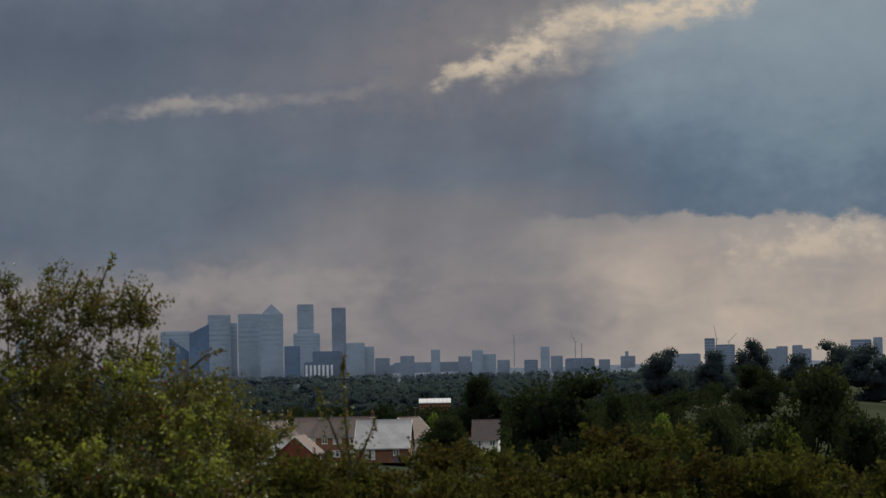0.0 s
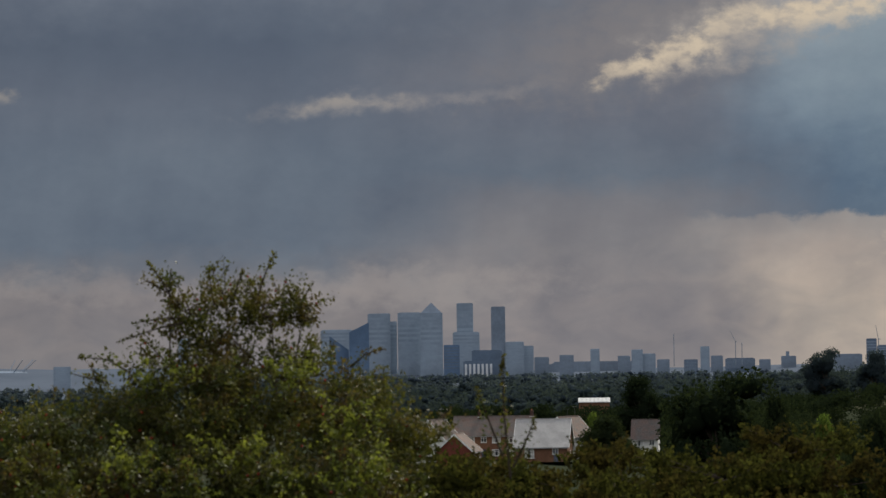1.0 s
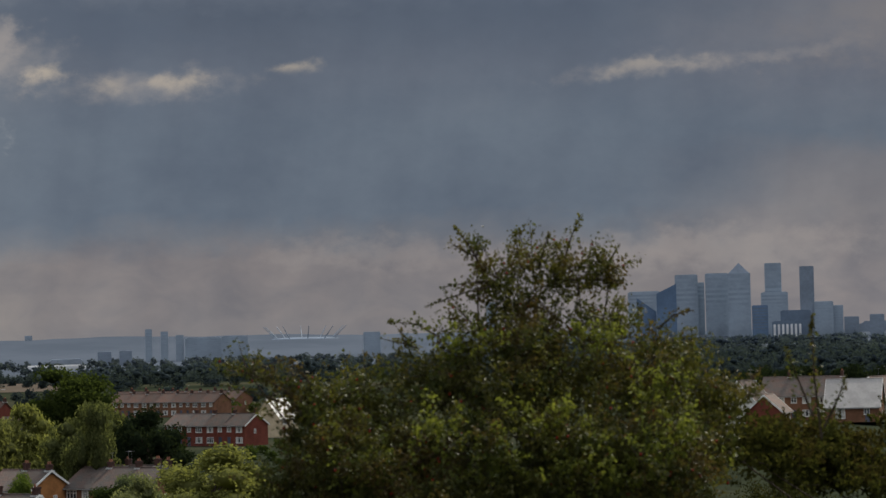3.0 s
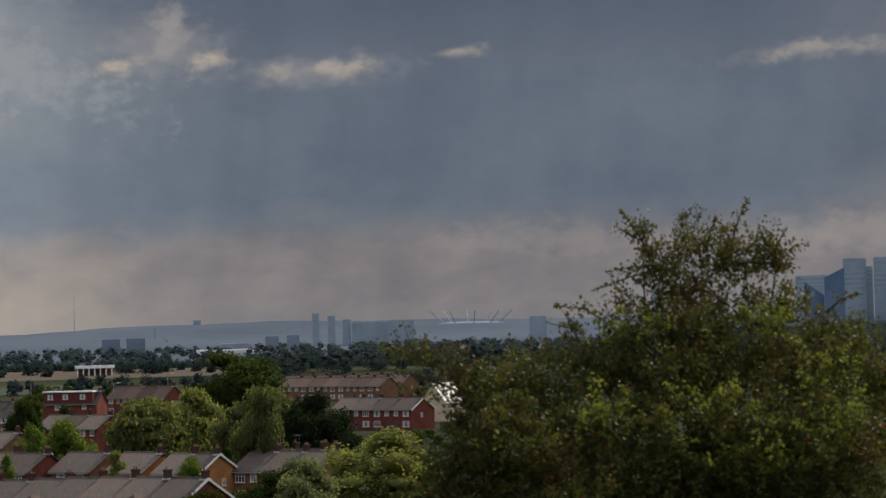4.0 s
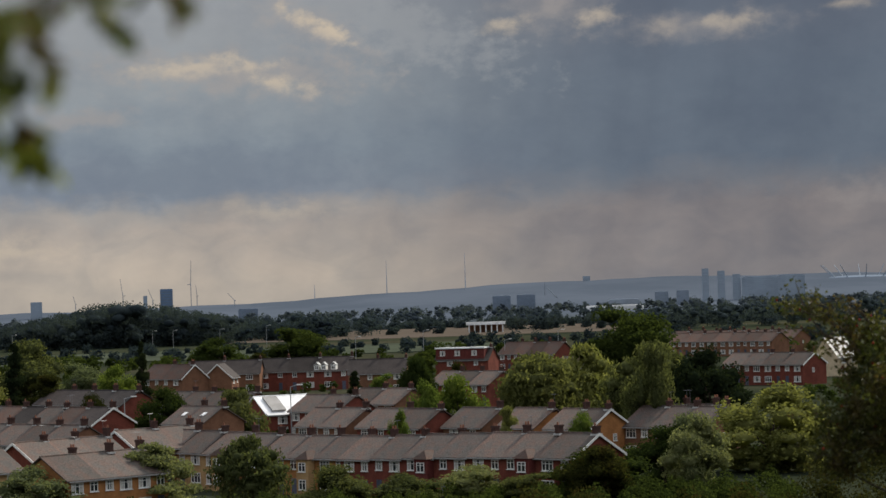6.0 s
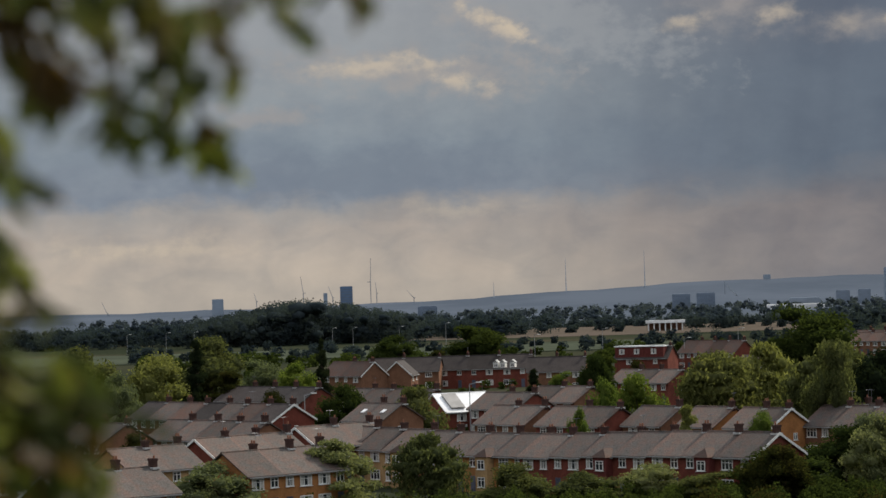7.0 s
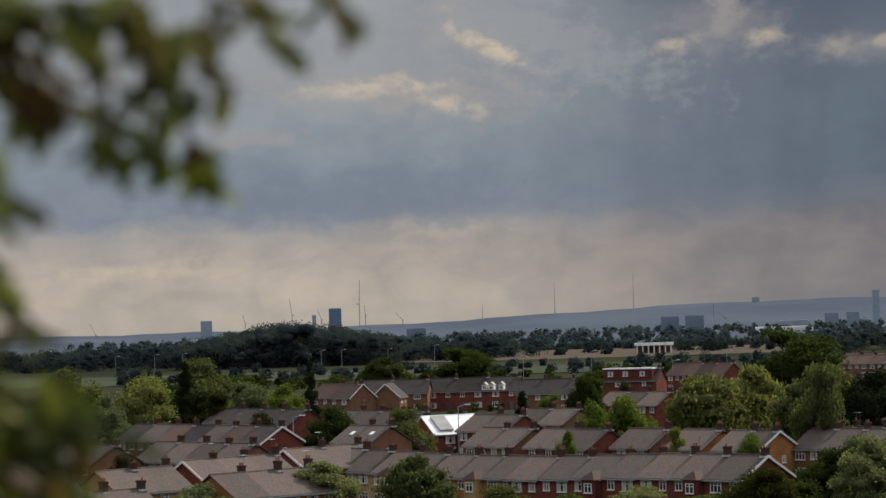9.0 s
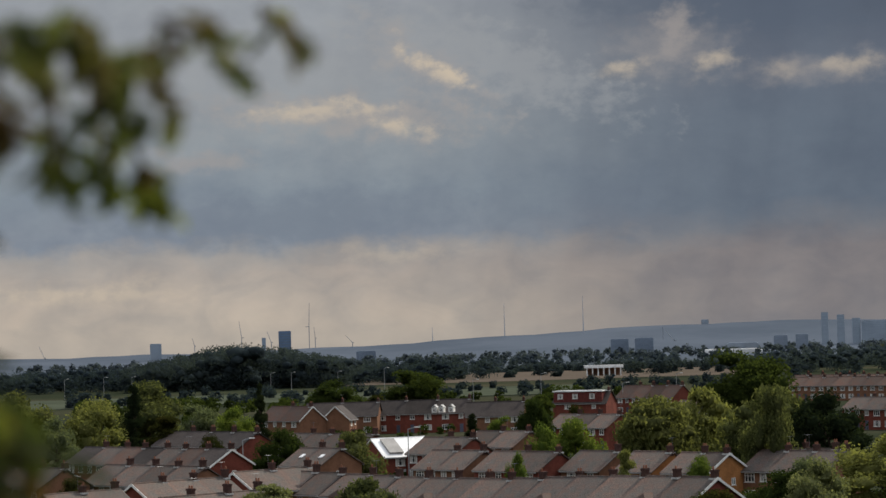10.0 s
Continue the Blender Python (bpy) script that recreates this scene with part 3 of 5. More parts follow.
    if rng.random() < 0.45:
        mast = link("aerial", shared(("aerial",), lambda: bar((0, 0, 0), (0, 0, 1.7), 0.02, 5)), M["steel"], h, "", pose(s * w_ / 2 * 0.9, 0.5, ridge + 0.4))
        link("boom", shared(("boom",), lambda: bar((0, -0.45, 1.65), (0, 0.45, 1.65), 0.012, 4)), M["steel"], mast)
        for i in range(5):
            link("rod", shared(("rod",), lambda: bar((-0.3, 0, 1.67), (0.3, 0, 1.67), 0.01, 4)), M["steel"], mast, "", pose(0, -0.4 + 0.2 * i, 0))
    return h


RZ_A, RZ_B = -23.0, 67.0


def bay(h, mat):
    """A two-storey front projection with its own small roof."""
    b = part("front_bay", boxes((0.2, 2.4, -5.7, -4.5, 0, 4.7)), M[mat], h, "projecting front bay")
    bm = bmesh.new()
    v = [bm.verts.new(p) for p in ((0.0, -5.95, 4.7), (2.6, -5.95, 4.7), (2.6, -3.6, 4.7), (0.0, -3.6, 4.7), (1.3, -4.9, 5.75), (1.3, -3.4, 5.75))]
    for f in ((0, 1, 4), (1, 2, 5, 4), (3, 0, 4, 5), (2, 3, 5), (0, 3, 2, 1)):
        bm.faces.new([v[i] for i in f])
    part("bay_roof", bm, M["roof_red"], b)
    window(b, 1.3, -5.7, 3.1, 1.3, 1.2, 2)
    window(b, 1.3, -5.7, 0.8, 1.3, 1.3, 2)


def terrace(bearing, d, length, rz, unit=5.4, walls=("red_brick",), roofs=("roof_tile",), barges="r", group="terrace", seed=1, z=0.0, **kw):
    """A row of joined houses centred on a bearing, its ridge turned rz about z."""
    n = max(1, round(length / unit))
    u = length / n
    c, s = math.cos(radians(rz)), math.sin(radians(rz))
    p = spot(bearing, d)
    for i in range(n):
        off = (i - (n - 1) / 2) * u
        hx, hy = p.x + c * off, p.y + s * off
        if seed in (1, 2):
            z = ground_z(math.degrees(math.atan2(hx, hy)), math.hypot(hx, hy))
        h_ = house(hx, hy, rz, round(u, 2), wall=walls[i * len(walls) // n], roof=roofs[(i * 7 + seed) % len(roofs)], ends=("l" if i == 0 else "") + ("r" if i == n - 1 else ""),
              barges=("l" if i == 0 and "l" in barges else "") + ("r" if i == n - 1 and "r" in barges else ""), seed=seed * 31 + i, group=group, mirror=i % 2 == 1, z=z, **kw)
        if seed in (1, 2) and i in (2, 5):
            bay(h_, "tile_hung" if seed == 1 else "yellow_brick")


# front terraces
terrace(-20.37, 343.5, 39.1, RZ_A, 5.5, ("red_brick",), group="red brick terrace", seed=1)
red_az, red_d, red_len = -20.37, 343.5, 39.1
turn_x, turn_y = math.cos(radians(RZ_A)), math.sin(radians(RZ_A))
join = spot(red_az, red_d) - Vector((turn_x, turn_y, 0)) * (red_len / 2 + 19.5) + Vector((-turn_y, turn_x, 0)) * 1.2
terrace(math.degrees(math.atan2(join.x, join.y)), join.length, 38.5, RZ_A, 5.5, ("yellow_brick", "orange_brick", "orange_brick"), group="orange brick terrace", barges="", seed=2)
# staggered pairs behind
terrace(-23.12, 426.5, 10.9, RZ_A, 5.5, ("brown_brick",), group="pairs behind the terrace", barges="", seed=3)
terrace(-21.74, 415.2, 13.2, RZ_A, 5.5, ("red_brick",), group="pairs behind the terrace", barges="", seed=4)
terrace(-20.23, 409.8, 7.7, RZ_A, 5.5, ("brown_brick",), group="pairs behind the terrace", barges="", seed=5)
terrace(-19.15, 403.2, 7.1, RZ_A, 5.5, ("orange_brick",), group="pairs behind the terrace", barges="", seed=6)
terrace(-18.1, 395.4, 8.3, RZ_A, 5.5, ("orange_brick",), group="pairs behind the terrace", barges="r", seed=7)
terrace(-16.07, 400.0, 11.4, RZ_A, 5.5, ("brown_brick",), group="pairs behind the terrace", barges="", seed=8)
terrace(-23.31, 480.6, 11.9, RZ_A, 5.5, ("red_brick",), group="roofs beyond the white roof", barges="", seed=9)
terrace(-22.18, 503.6, 13.0, RZ_A, 5.5, ("brown_brick",), group="roofs beyond the white roof", barges="l", seed=10)
terrace(-20.41, 587.7, 17.2, RZ_A, 5.5, ("red_brick",), group="roofs below the dormer house", barges="", seed=11)
terrace(-25.68, 516.9, 22.9, RZ_A, 5.5, ("brown_brick",), group="roofs behind the willow", barges="", seed=12)
terrace(-25.94, 450.9, 9.4, RZ_A, 5.5, ("brown_brick",), group="roofs behind the willow", barges="", seed=13, skylight=True)
# the estate on the other side
terrace(-29.28, 475.0, 39.5, RZ_A, 5.5, ("red_brick",), ("roof_tile", "roof_red", "roof_dark"), group="long mixed roof terrace", seed=14)
terrace(-28.12, 548.9, 26.9, RZ_A, 6.0, ("red_brick",), ("roof_dark",), group="dark roofed block", barges="", seed=15)
terrace(-26.94, 382.9, 13.4, RZ_B, 5.5, ("red_brick",), group="white trimmed terrace", barges="l", seed=16)
terrace(-29.31, 407.5, 22.9, RZ_A, 5.5, ("brown_brick",), group="grey roofed terrace", barges="", seed=17)
terrace(-28.82, 361.4, 15.0, RZ_B, 5.5, ("red_brick",), group="gabled terrace", barges="l", seed=18)
terrace(-28.2, 327.2, 14.8, RZ_B, 5.5, ("orange_brick",), group="near grey roofs", barges="", seed=19)
terrace(-30.8, 341.9, 11.0, RZ_B, 5.5, ("yellow_brick",), group="near yellow brick roofs", barges="", seed=20)
terrace(-33.26, 334.8, 14.6, RZ_B, 5.5, ("brown_brick",), group="near brown roofs", barges="", seed=21)
terrace(-32.28, 420.1, 28.3, RZ_A, 5.5, ("brown_brick",), group="brown roofs behind leaves", barges="", seed=22)
terrace(-31.74, 296.9, 14.0, RZ_B, 5.5, ("orange_brick",), group="nearest roofs under the branch", barges="l", seed=33)
# across the road, semis that face the hill
SEMI = dict(dep=8.5, eave=5.0, ridge=8.2)
terrace(-25.45, 717.1, 18.5, 16.0, 7.5, ("brown_brick",), ("roof_dark",), group="dark roofed semis", barges="", seed=23, **SEMI)
terrace(-23.82, 720.0, 24.6, 14.0, 7.5, ("red_brick",), ("roof_dark",), group="dark roofed semis", barges="", seed=24, **SEMI)
terrace(-22.33, 679.3, 13.9, 14.0, 7.5, ("brown_brick",), ("roof_dark",), group="dark roofed semis", barges="", seed=25, **SEMI)
terrace(-26.5, 693.3, 15.1, RZ_A, 6.5, ("brown_brick",), ("roof_red",), group="red roofed pair", barges="r", seed=26, **SEMI)
terrace(-19.1, 815.8, 22.2, RZ_A, 6.0, ("red_brick",), ("roof_red",), group="far roofs by the oak", barges="", seed=27, **SEMI)
terrace(-18.06, 673.7, 15.3, RZ_A, 6.0, ("brown_brick",), group="far roofs by the willows", barges="", seed=28)
terrace(-15.18, 905.5, 41.9, RZ_A, 6.0, ("brown_brick",), ("roof_red",), group="far roofs with many stacks", barges="", seed=29)
terrace(-14.27, 656.3, 23.3, RZ_A, 5.5, ("red_brick",), group="red walled pair", seed=30)
terrace(-14.98, 942.2, 53.1, RZ_A, 6.0, ("brown_brick",), ("roof_red",), group="roofs with many stacks", barges="", seed=31)
terrace(-16.12, 393.8, 14.9, RZ_A, 5.5, ("brown_brick",), group="roofs beside the yellow tree", barges="", seed=32)
# houses by the hawthorn, on slightly higher ground
KN = 5.5
house(*spot(-3.45, 560)[:2], 72.0, 9.0, 7.0, 4.6, 8.4, "white_render", "roof_tile", "lr", "lr", seed=40, z=KN, label="white rendered house with a steep gable")
house(*spot(-3.0, 530)[:2], 82.0, 9.0, 7.0, 3.9, 7.0, "red_brick", "roof_tile", "lr", "lr", seed=41, z=KN - 0.7, stack=False, label="red brick house with a white edged gable")
terrace(-2.28, 575, 16.0, -6.0, 5.4, ("brown_brick",), ("roof_tile",), group="brown roofs by the hawthorn", barges="", seed=42, eave=5.0, ridge=8.6, z=KN)
# brown brick here puts the shade of the walls into their colour
house(*spot(-1.26, 560)[:2], -4.0, 10.5, 13.0, 3.0, 8.2, "brown_brick", "grey_sheet", "lr", "lr", stack=False, seed=43, z=KN, label="house with walls browned for shade under a pale sheeted roof")
house(*spot(-0.76, 572)[:2], 60.0, 8.0, 7.5, 4.6, 8.4, "white_render", "roof_tile", "lr", "lr", stack=False, seed=46, z=KN, label="white gabled house beside a pale roof")
house(*spot(0.82, 600)[:2], -4.0, 5.5, 8.0, 4.4, 8.2, "white_render", "roof_tile", "lr", "", stack=False, seed=44, z=KN - 1.2, label="white house with a grey ribbed roof")
# the bright roof
white = house(*spot(-24.35, 488.0)[:2], 48.0, 10.0, 11.0, 4.3, 7.2, "red_brick", "white_sheet", "l", "", stack=False, seed=45, label="red brick house under a bright white sheeted roof")
part("roof_hatch", boxes((-1.3, 1.3, -2.4, 2.4, 0.0, 0.3)), M["grey_sheet"], white, "pale grey boxed roof hatch", pose(-2.6, -2.9, 5.95, math.degrees(math.atan(2.9 / 5.5)), 0, 0))
# a pale roof half hidden by the hawthorn
house(*spot(-13.05, 700)[:2], RZ_B, 8.0, 8.0, 4.8, 9.4, "cream_render", "grey_sheet", "lr", "", stack=False, seed=47, label="cream rendered house with a pale steep roof")


def dormer_house(bearing, d, width, rz):
    """A tile-hung house with a long flat-roofed dormer."""
    h = house(*spot(bearing, d)[:2], rz, width, 8.5, 5.0, 8.2, "red_brick", "roof_dark", "lr", "", seed=50, label="red house with a long flat white roofed dormer")
    part("dormer", boxes((-width / 2 + 0.2, width / 2 - 1.2, -4.1, 0.0, 5.2, 8.1)), M["tile_hung"], h, "dark red tile-hung dormer")
    part("dormer_roof", boxes((-width / 2, width / 2 - 1.0, -4.4, 0.2, 8.1, 8.45)), M["white_sheet"], h, "white flat dormer roof")
    for x in (-0.36, -0.08, 0.24):
        window(h, width * x, -4.1, 6.2, 1.5, 1.35, 3, 0, True)


dormer_house(-20.52, 772.6, 15.5, 0.0)


def small_dormer(bearing, d, z, rz):
    """Part of a roof: a white gabled dormer with one window."""
    t = thing("roof_dormer", pose(*spot(bearing, d, z), 0, 0, rz), "small white gabled dormer on a dark roof", "dormer", "white dormers")
    part("dormer_body", gable_wall(1.2, 3.0, 1.2, 1.2), M["white_paint"], t)
    part("roof", slope_roof(3.0, 1.2, 1.2, 1.7, 0.1, 0.1, 0.12), M["lead"], t, "", pose(0, 0, 0, 0, 0, 90))
    window(t, 0, -1.5, 0.15, 0.85, 0.95, 2)


for bx in (-23.58, -23.44, -23.24):
    small_dormer(bx, 690.4 - 3.2, 5.9, 14.0)
# a front wing on the semis
house(*spot(-25.55, 697.6 - 3)[:2], 104.0, 9.0, 7.0, 4.8, 8.0, "brown_brick", "roof_dark", "lr", "l", stack=False, seed=51, label="brown gabled front wing with pale trim")
# conservatory by the near gardens
porch = thing("conservatory", pose(*spot(-28.11, 330, 0), 0, 0, 10), "small red brick annexe with a bright glazed roof", "annexe")
part("wall", boxes((-2.2, 2.2, -1.8, 1.8, 0, 2.5)), M["red_brick"], porch)
bm = bmesh.new()
for q_ in block(bm, -2.5, 2.5, -2.1, 2.1, 2.5, 2.62):
    if q_.co.y > 0:
        q_.co.z += 1.0
part("roof", bm, M["white_sheet"], porch, "bright pale sloping roof")
window(porch, 0, -1.8, 0.9, 1.9, 1.3, 3)


# ---------------------------------------------------------------- trees
def leaf_mesh(name, pts, size, seed, long=1.5, droop=0.0, per=1):
    """Small bent leaves at the points."""
    r = np.random.RandomState(seed)
    n = len(pts)
    d1 = r.normal(size=(n, 3))
    d1[:, 2] -= droop * 2.0
    d1 /= np.linalg.norm(d1, axis=1)[:, None]
    d2 = np.cross(d1, r.normal(size=(n, 3)))
    d2 /= np.linalg.norm(d2, axis=1)[:, None]
    d3 = np.cross(d1, d2)
    s = size * r.uniform(0.6, 1.35, (n, 1))
    a = pts - d1 * s * long / 2
    b = pts + d2 * s / 2 + d3 * s * 0.15
    c = pts + d1 * s * long / 2
    e = pts - d2 * s / 2 + d3 * s * 0.15
    v = np.stack([a, b, c, e], 1).reshape(-1, 3)
    me = bpy.data.meshes.new(name)
    me.from_pydata(v.tolist(), [], [(4 * i, 4 * i + 1, 4 * i + 2, 4 * i + 3) for i in range(n)])
    me.update()
    return me


def lumps_onto(me, centres, radii, seed):
    """Adds rounded uneven clumps to a leaf mesh, so that crowns have dense hearts."""
    r = np.random.RandomState(seed)
    bm = bmesh.new()
    bmesh.ops.create_icosphere(bm, subdivisions=1, radius=1.0)
    ball = np.array([v.co[:] for v in bm.verts])
    tri = np.array([[v.index for v in f.verts] for f in bm.faces])
    bm.free()
    n, k = len(centres), len(ball)
    v = centres[:, None] + ball[None] * radii[:, None] * r.uniform(0.78, 1.18, (n, k, 1))
    old = np.empty(len(me.vertices) * 3)
    me.vertices.foreach_get("co", old)
    old = old.reshape(-1, 3)
    quads = np.arange(len(old)).reshape(-1, 4).tolist()
    faces = (tri[None] + (np.arange(n) * k)[:, None, None] + len(old)).reshape(-1, 3).tolist()
    out = bpy.data.meshes.new(me.name)
    out.from_pydata(np.concatenate([old, v.reshape(-1, 3)]).tolist(), [], quads + faces)
    out.polygons.foreach_set("use_smooth", [False] * len(quads) + [True] * len(faces))
    out.update()
    bpy.data.meshes.remove(me)
    return out


def lobes(style, seed):
    """Clump centres and radii of a crown in a unit box (x, y from -0.5 to 0.5, z from 0 to 1)."""
    r = np.random.RandomState(seed)
    out = []
    if style == "cone":
        for i in range(60):
            z = r.uniform(0.03, 0.97)
            a, k = r.uniform(0, 6.28), 0.46 * (1 - z) ** 0.8 + 0.03
            rr = k * r.uniform(0.3, 0.85)
            out.append((rr * math.cos(a), rr * math.sin(a), z, 0.08 + 0.12 * (1 - z), 0.06))
    elif style == "tall":
        for i in range(34):
            z = r.uniform(0.12, 0.95)
            k = 0.42 * math.sin(math.pi * min(z * 0.9 + 0.12, 1)) ** 0.6
            a, rr = r.uniform(0, 6.28), k * r.uniform(0.2, 0.85)
            out.append((rr * math.cos(a), rr * math.sin(a), z, r.uniform(0.1, 0.17), r.uniform(0.06, 0.1)))
    else:
        for i in range(40):
            v = r.normal(size=3)
            v /= np.linalg.norm(v)
            k = r.uniform(0.45, 0.85)
            z = 0.55 + 0.4 * v[2] * k
            if z < 0.16:
                z = r.uniform(0.16, 0.35)
            out.append((0.42 * v[0] * k, 0.42 * v[1] * k, z, r.uniform(0.1, 0.19), r.uniform(0.08, 0.16)))
    return out


def crown_points(style, seed, n):
    r = np.random.RandomState(seed + 100)
    ls = lobes(style, seed)
    wts = np.array([l[3] ** 2 for l in ls])
    which = r.choice(len(ls), n, p=wts / wts.sum())
    L = np.array(ls)[which]
    v = r.normal(size=(n, 3))
    v /= np.linalg.norm(v, axis=1)[:, None]
    v[:, 2] = np.where(v[:, 2] < -0.35, -v[:, 2] * 0.6, v[:, 2])
    k = r.uniform(0.55, 1.08, (n, 1)) ** 0.6
    p = L[:, :3] + v * k * np.stack([L[:, 3], L[:, 3], L[:, 4]], 1)
    if style == "willow":
        hang = r.uniform(0, 1, n) ** 1.6 * 0.42
        out = np.hypot(p[:, 0], p[:, 1]) > 0.2
        p[:, 2] = np.where(out, np.maximum(p[:, 2] - hang, 0.03), p[:, 2])
        g = np.round(p[:, :2] / 0.035) * 0.035
        p[:, :2] = np.where(out[:, None], p[:, :2] * 0.4 + g * 0.6, p[:, :2])
    lo, hi = np.percentile(p[:, 2], (2, 99.5))
    p[:, 2] = 0.05 + 0.95 * (p[:, 2] - lo) / (hi - lo)
    wide = np.percentile(np.abs(p[:, :2]), 99)
    p[:, :2] *= 0.5 / wide
    hearts = np.array(ls)
    hearts[:, 2] = 0.05 + 0.95 * (hearts[:, 2] - lo) / (hi - lo)
    hearts[:, :2] *= 0.5 / wide
    hearts[:, 3] *= 0.5 / wide
    hearts[:, 4] *= 0.95 / (hi - lo)
    return p, hearts


def trunk_mesh(seed, style):
    r = random.Random(seed)
    bm = bmesh.new()
    top = 0.9 if style in ("cone", "tall") else 0.5
    beam(bm, (0, 0, -0.02), (0.01, 0, top), 0.035, 0.012, 8)
    for l in lobes(style, seed)[:12]:
        z0 = r.uniform(0.15, top * 0.9)
        beam(bm, (0, 0, min(z0, l[2])), (l[0], l[1], l[2]), 0.013, 0.004, 5)
    return bm


TREE_WORDS = {"oak": ("broadleaved tree", "full dark green crown"), "dark": ("dark tree", "dense very dark green crown"), "bright": ("leafy tree", "bright sunlit green crown"), "willow": ("willow", "drooping yellow-green foliage"),
              "pale": ("silvery tree", "pale grey-green foliage"), "gold": ("small tree", "golden yellow-green foliage"), "hedge": ("bushy tree", "olive green foliage"), "wood": ("woodland tree", "haze-tinted blue-green crown"), "far_hazed_wood": ("distant tree", "blue-green hazy crown")}


def tree(bearing, d, width, height, kind="oak", style="round", variant=0, z=None, n=9500, leaf=0.025):
    z = ground_z(bearing, d) if z is None else z
    height -= z
    key = ("crown", kind, style, variant, n)
    if key not in SHARED:
        p, hearts = crown_points(style, variant * 17 + 5, n)
        me = leaf_mesh("crown", p, leaf, variant + 3, 1.5 if style != "willow" else 2.2, 0.8 if style == "willow" else 0.0)
        SHARED[key] = lumps_onto(me, hearts[:, :3], hearts[:, (3, 3, 4)] * 0.6, variant)
    name = {"willow": "willow_tree", "cone": "conifer_tree"}.get(style, "tree")
    words = TREE_WORDS[kind]
    t = thing(name, pose(*spot(bearing, d, z), 0, 0, (variant * 77 + d * 13) % 360) @ Matrix.Diagonal((width, width, height, 1)), "%s with %s, standing among houses" % words if d < 1100 else "%s with %s beyond the houses" % words, "tree", "trees")
    link("trunk", shared(("trunk", style, variant), lambda: trunk_mesh(variant * 17 + 5, style)), M["bark"], t)
    link("crown", SHARED[key], LEAF[kind], t)
    return t


# among and before the houses
tree(-26.95, 330, 9.6, 7.93, "pale", "tall", 1)
tree(-24.99, 345, 9.48, 7.44, "willow", "willow", 1)
tree(-25.3, 455, 9.56, 9.54, "willow", "willow", 2)
tree(-29.32, 320, 9.83, 6.34, "pale", "round", 1)
tree(-23.27, 330, 9.33, 4.58, "willow", "round", 2)
tree(-21.83, 325, 8.54, 3.74, "willow", "round", 1)
tree(-20.45, 330, 8.67, 3.98, "pale", "round", 3)
tree(-19.37, 322, 6.51, 3.43, "willow", "round", 3)
tree(-17.92, 325, 12.47, 5.82, "oak", "round", 1)
tree(-16.54, 345, 10.45, 7.17, "oak", "round", 2)
tree(-16.13, 345, 6.97, 8.54, "pale", "round", 2)
tree(-14.35, 365, 16.96, 10.89, "gold", "round", 1)
tree(-15.93, 335, 8.12, 8.89, "pale", "round", 1)
tree(-17.96, 320, 8.4, 6.43, "hedge", "round", 2)
tree(-16.75, 400, 8.89, 15.98, "willow", "round", 2)
tree(-19.06, 470, 16.14, 13.18, "willow", "willow", 3)
tree(-18.25, 500, 13.13, 13.81, "gold", "willow", 1)
tree(-16.84, 470, 16.62, 14.34, "willow", "willow", 1)
tree(-15.58, 455, 13.79, 13.67, "dark", "round", 1)
tree(-17.16, 640, 21.33, 18.75, "oak", "round", 3)
tree(-21.43, 440, 6.22, 10.37, "bright", "round", 1)
tree(-20.71, 445, 8.54, 10.92, "bright", "round", 2)
tree(-19.74, 380, 3.53, 8.61, "gold", "tall", 2)
tree(-18.2, 385, 4.28, 7.29, "bright", "round", 3)
tree(-21.53, 560, 9.05, 11.38, "oak", "round", 2)
tree(-21.94, 395, 3.59, 7.95, "bright", "round", 1)
tree(-21.44, 640, 9.7, 10.3, "oak", "tall", 1)
tree(-22.83, 600, 4.24, 7.7, "dark", "cone", 2)
tree(-22.26, 600, 5.45, 6.9, "bright", "round", 3)
tree(-26.8, 470, 9.87, 9.81, "oak", "round", 1)
tree(-27.15, 640, 5.04, 14.66, "dark", "cone", 1)
tree(-27.67, 620, 9.64, 9.93, "bright", "round", 1)
tree(-28.37, 640, 9.7, 10.47, "pale", "round", 3)
tree(-29.04, 560, 9.05, 10.29, "hedge", "tall", 2)
tree(-29.71, 640, 6.46, 15.36, "dark", "cone", 2)
tree(-29.42, 660, 18.67, 15.73, "willow", "round", 2)
tree(-30.47, 580, 14.06, 13.52, "gold", "round", 3)
tree(-31.95, 600, 16.97, 15.09, "willow", "round", 1)
tree(-31.28, 540, 8.73, 11.02, "pale", "round", 1)
tree(-28.16, 470, 6.17, 9.14, "hedge", "round", 3)
tree(-33.6, 560, 16.97, 14.1, "oak", "round", 2)
tree(-25.57, 900, 16.73, 10.99, "oak", "round", 1)
tree(-24.02, 950, 20.15, 12.82, "oak", "round", 3)
tree(-24.81, 850, 10.3, 6.96, "hedge", "round", 2)
tree(-20.78, 610, 7.39, 8.58, "hedge", "round", 1)
tree(-31.03, 400, 5.66, 6.23, "hedge", "round", 2)
# by the hawthorn and over to the far side
# cloud shadow over this side is put into the dark leaf colour
tree(0.04, 560, 13.01, 14.23, "dark", "round", 2)
tree(-0.19, 600, 6.67, 13.84, "bright", "round", 1)
tree(2.32, 430, 21.02, 22.57, "dark", "round", 3)
tree(3.36, 415, 8.38, 19.86, "dark", "round", 1)
tree(7.5, 400, 17.78, 23.19, "dark", "round", 2)
tree(5.48, 380, 9.98, 17.42, "dark", "round", 1)
tree(4.45, 420, 5.94, 16.46, "bright", "round", 2)
tree(6.79, 330, 8.0, 16.69, "oak", "round", 1)
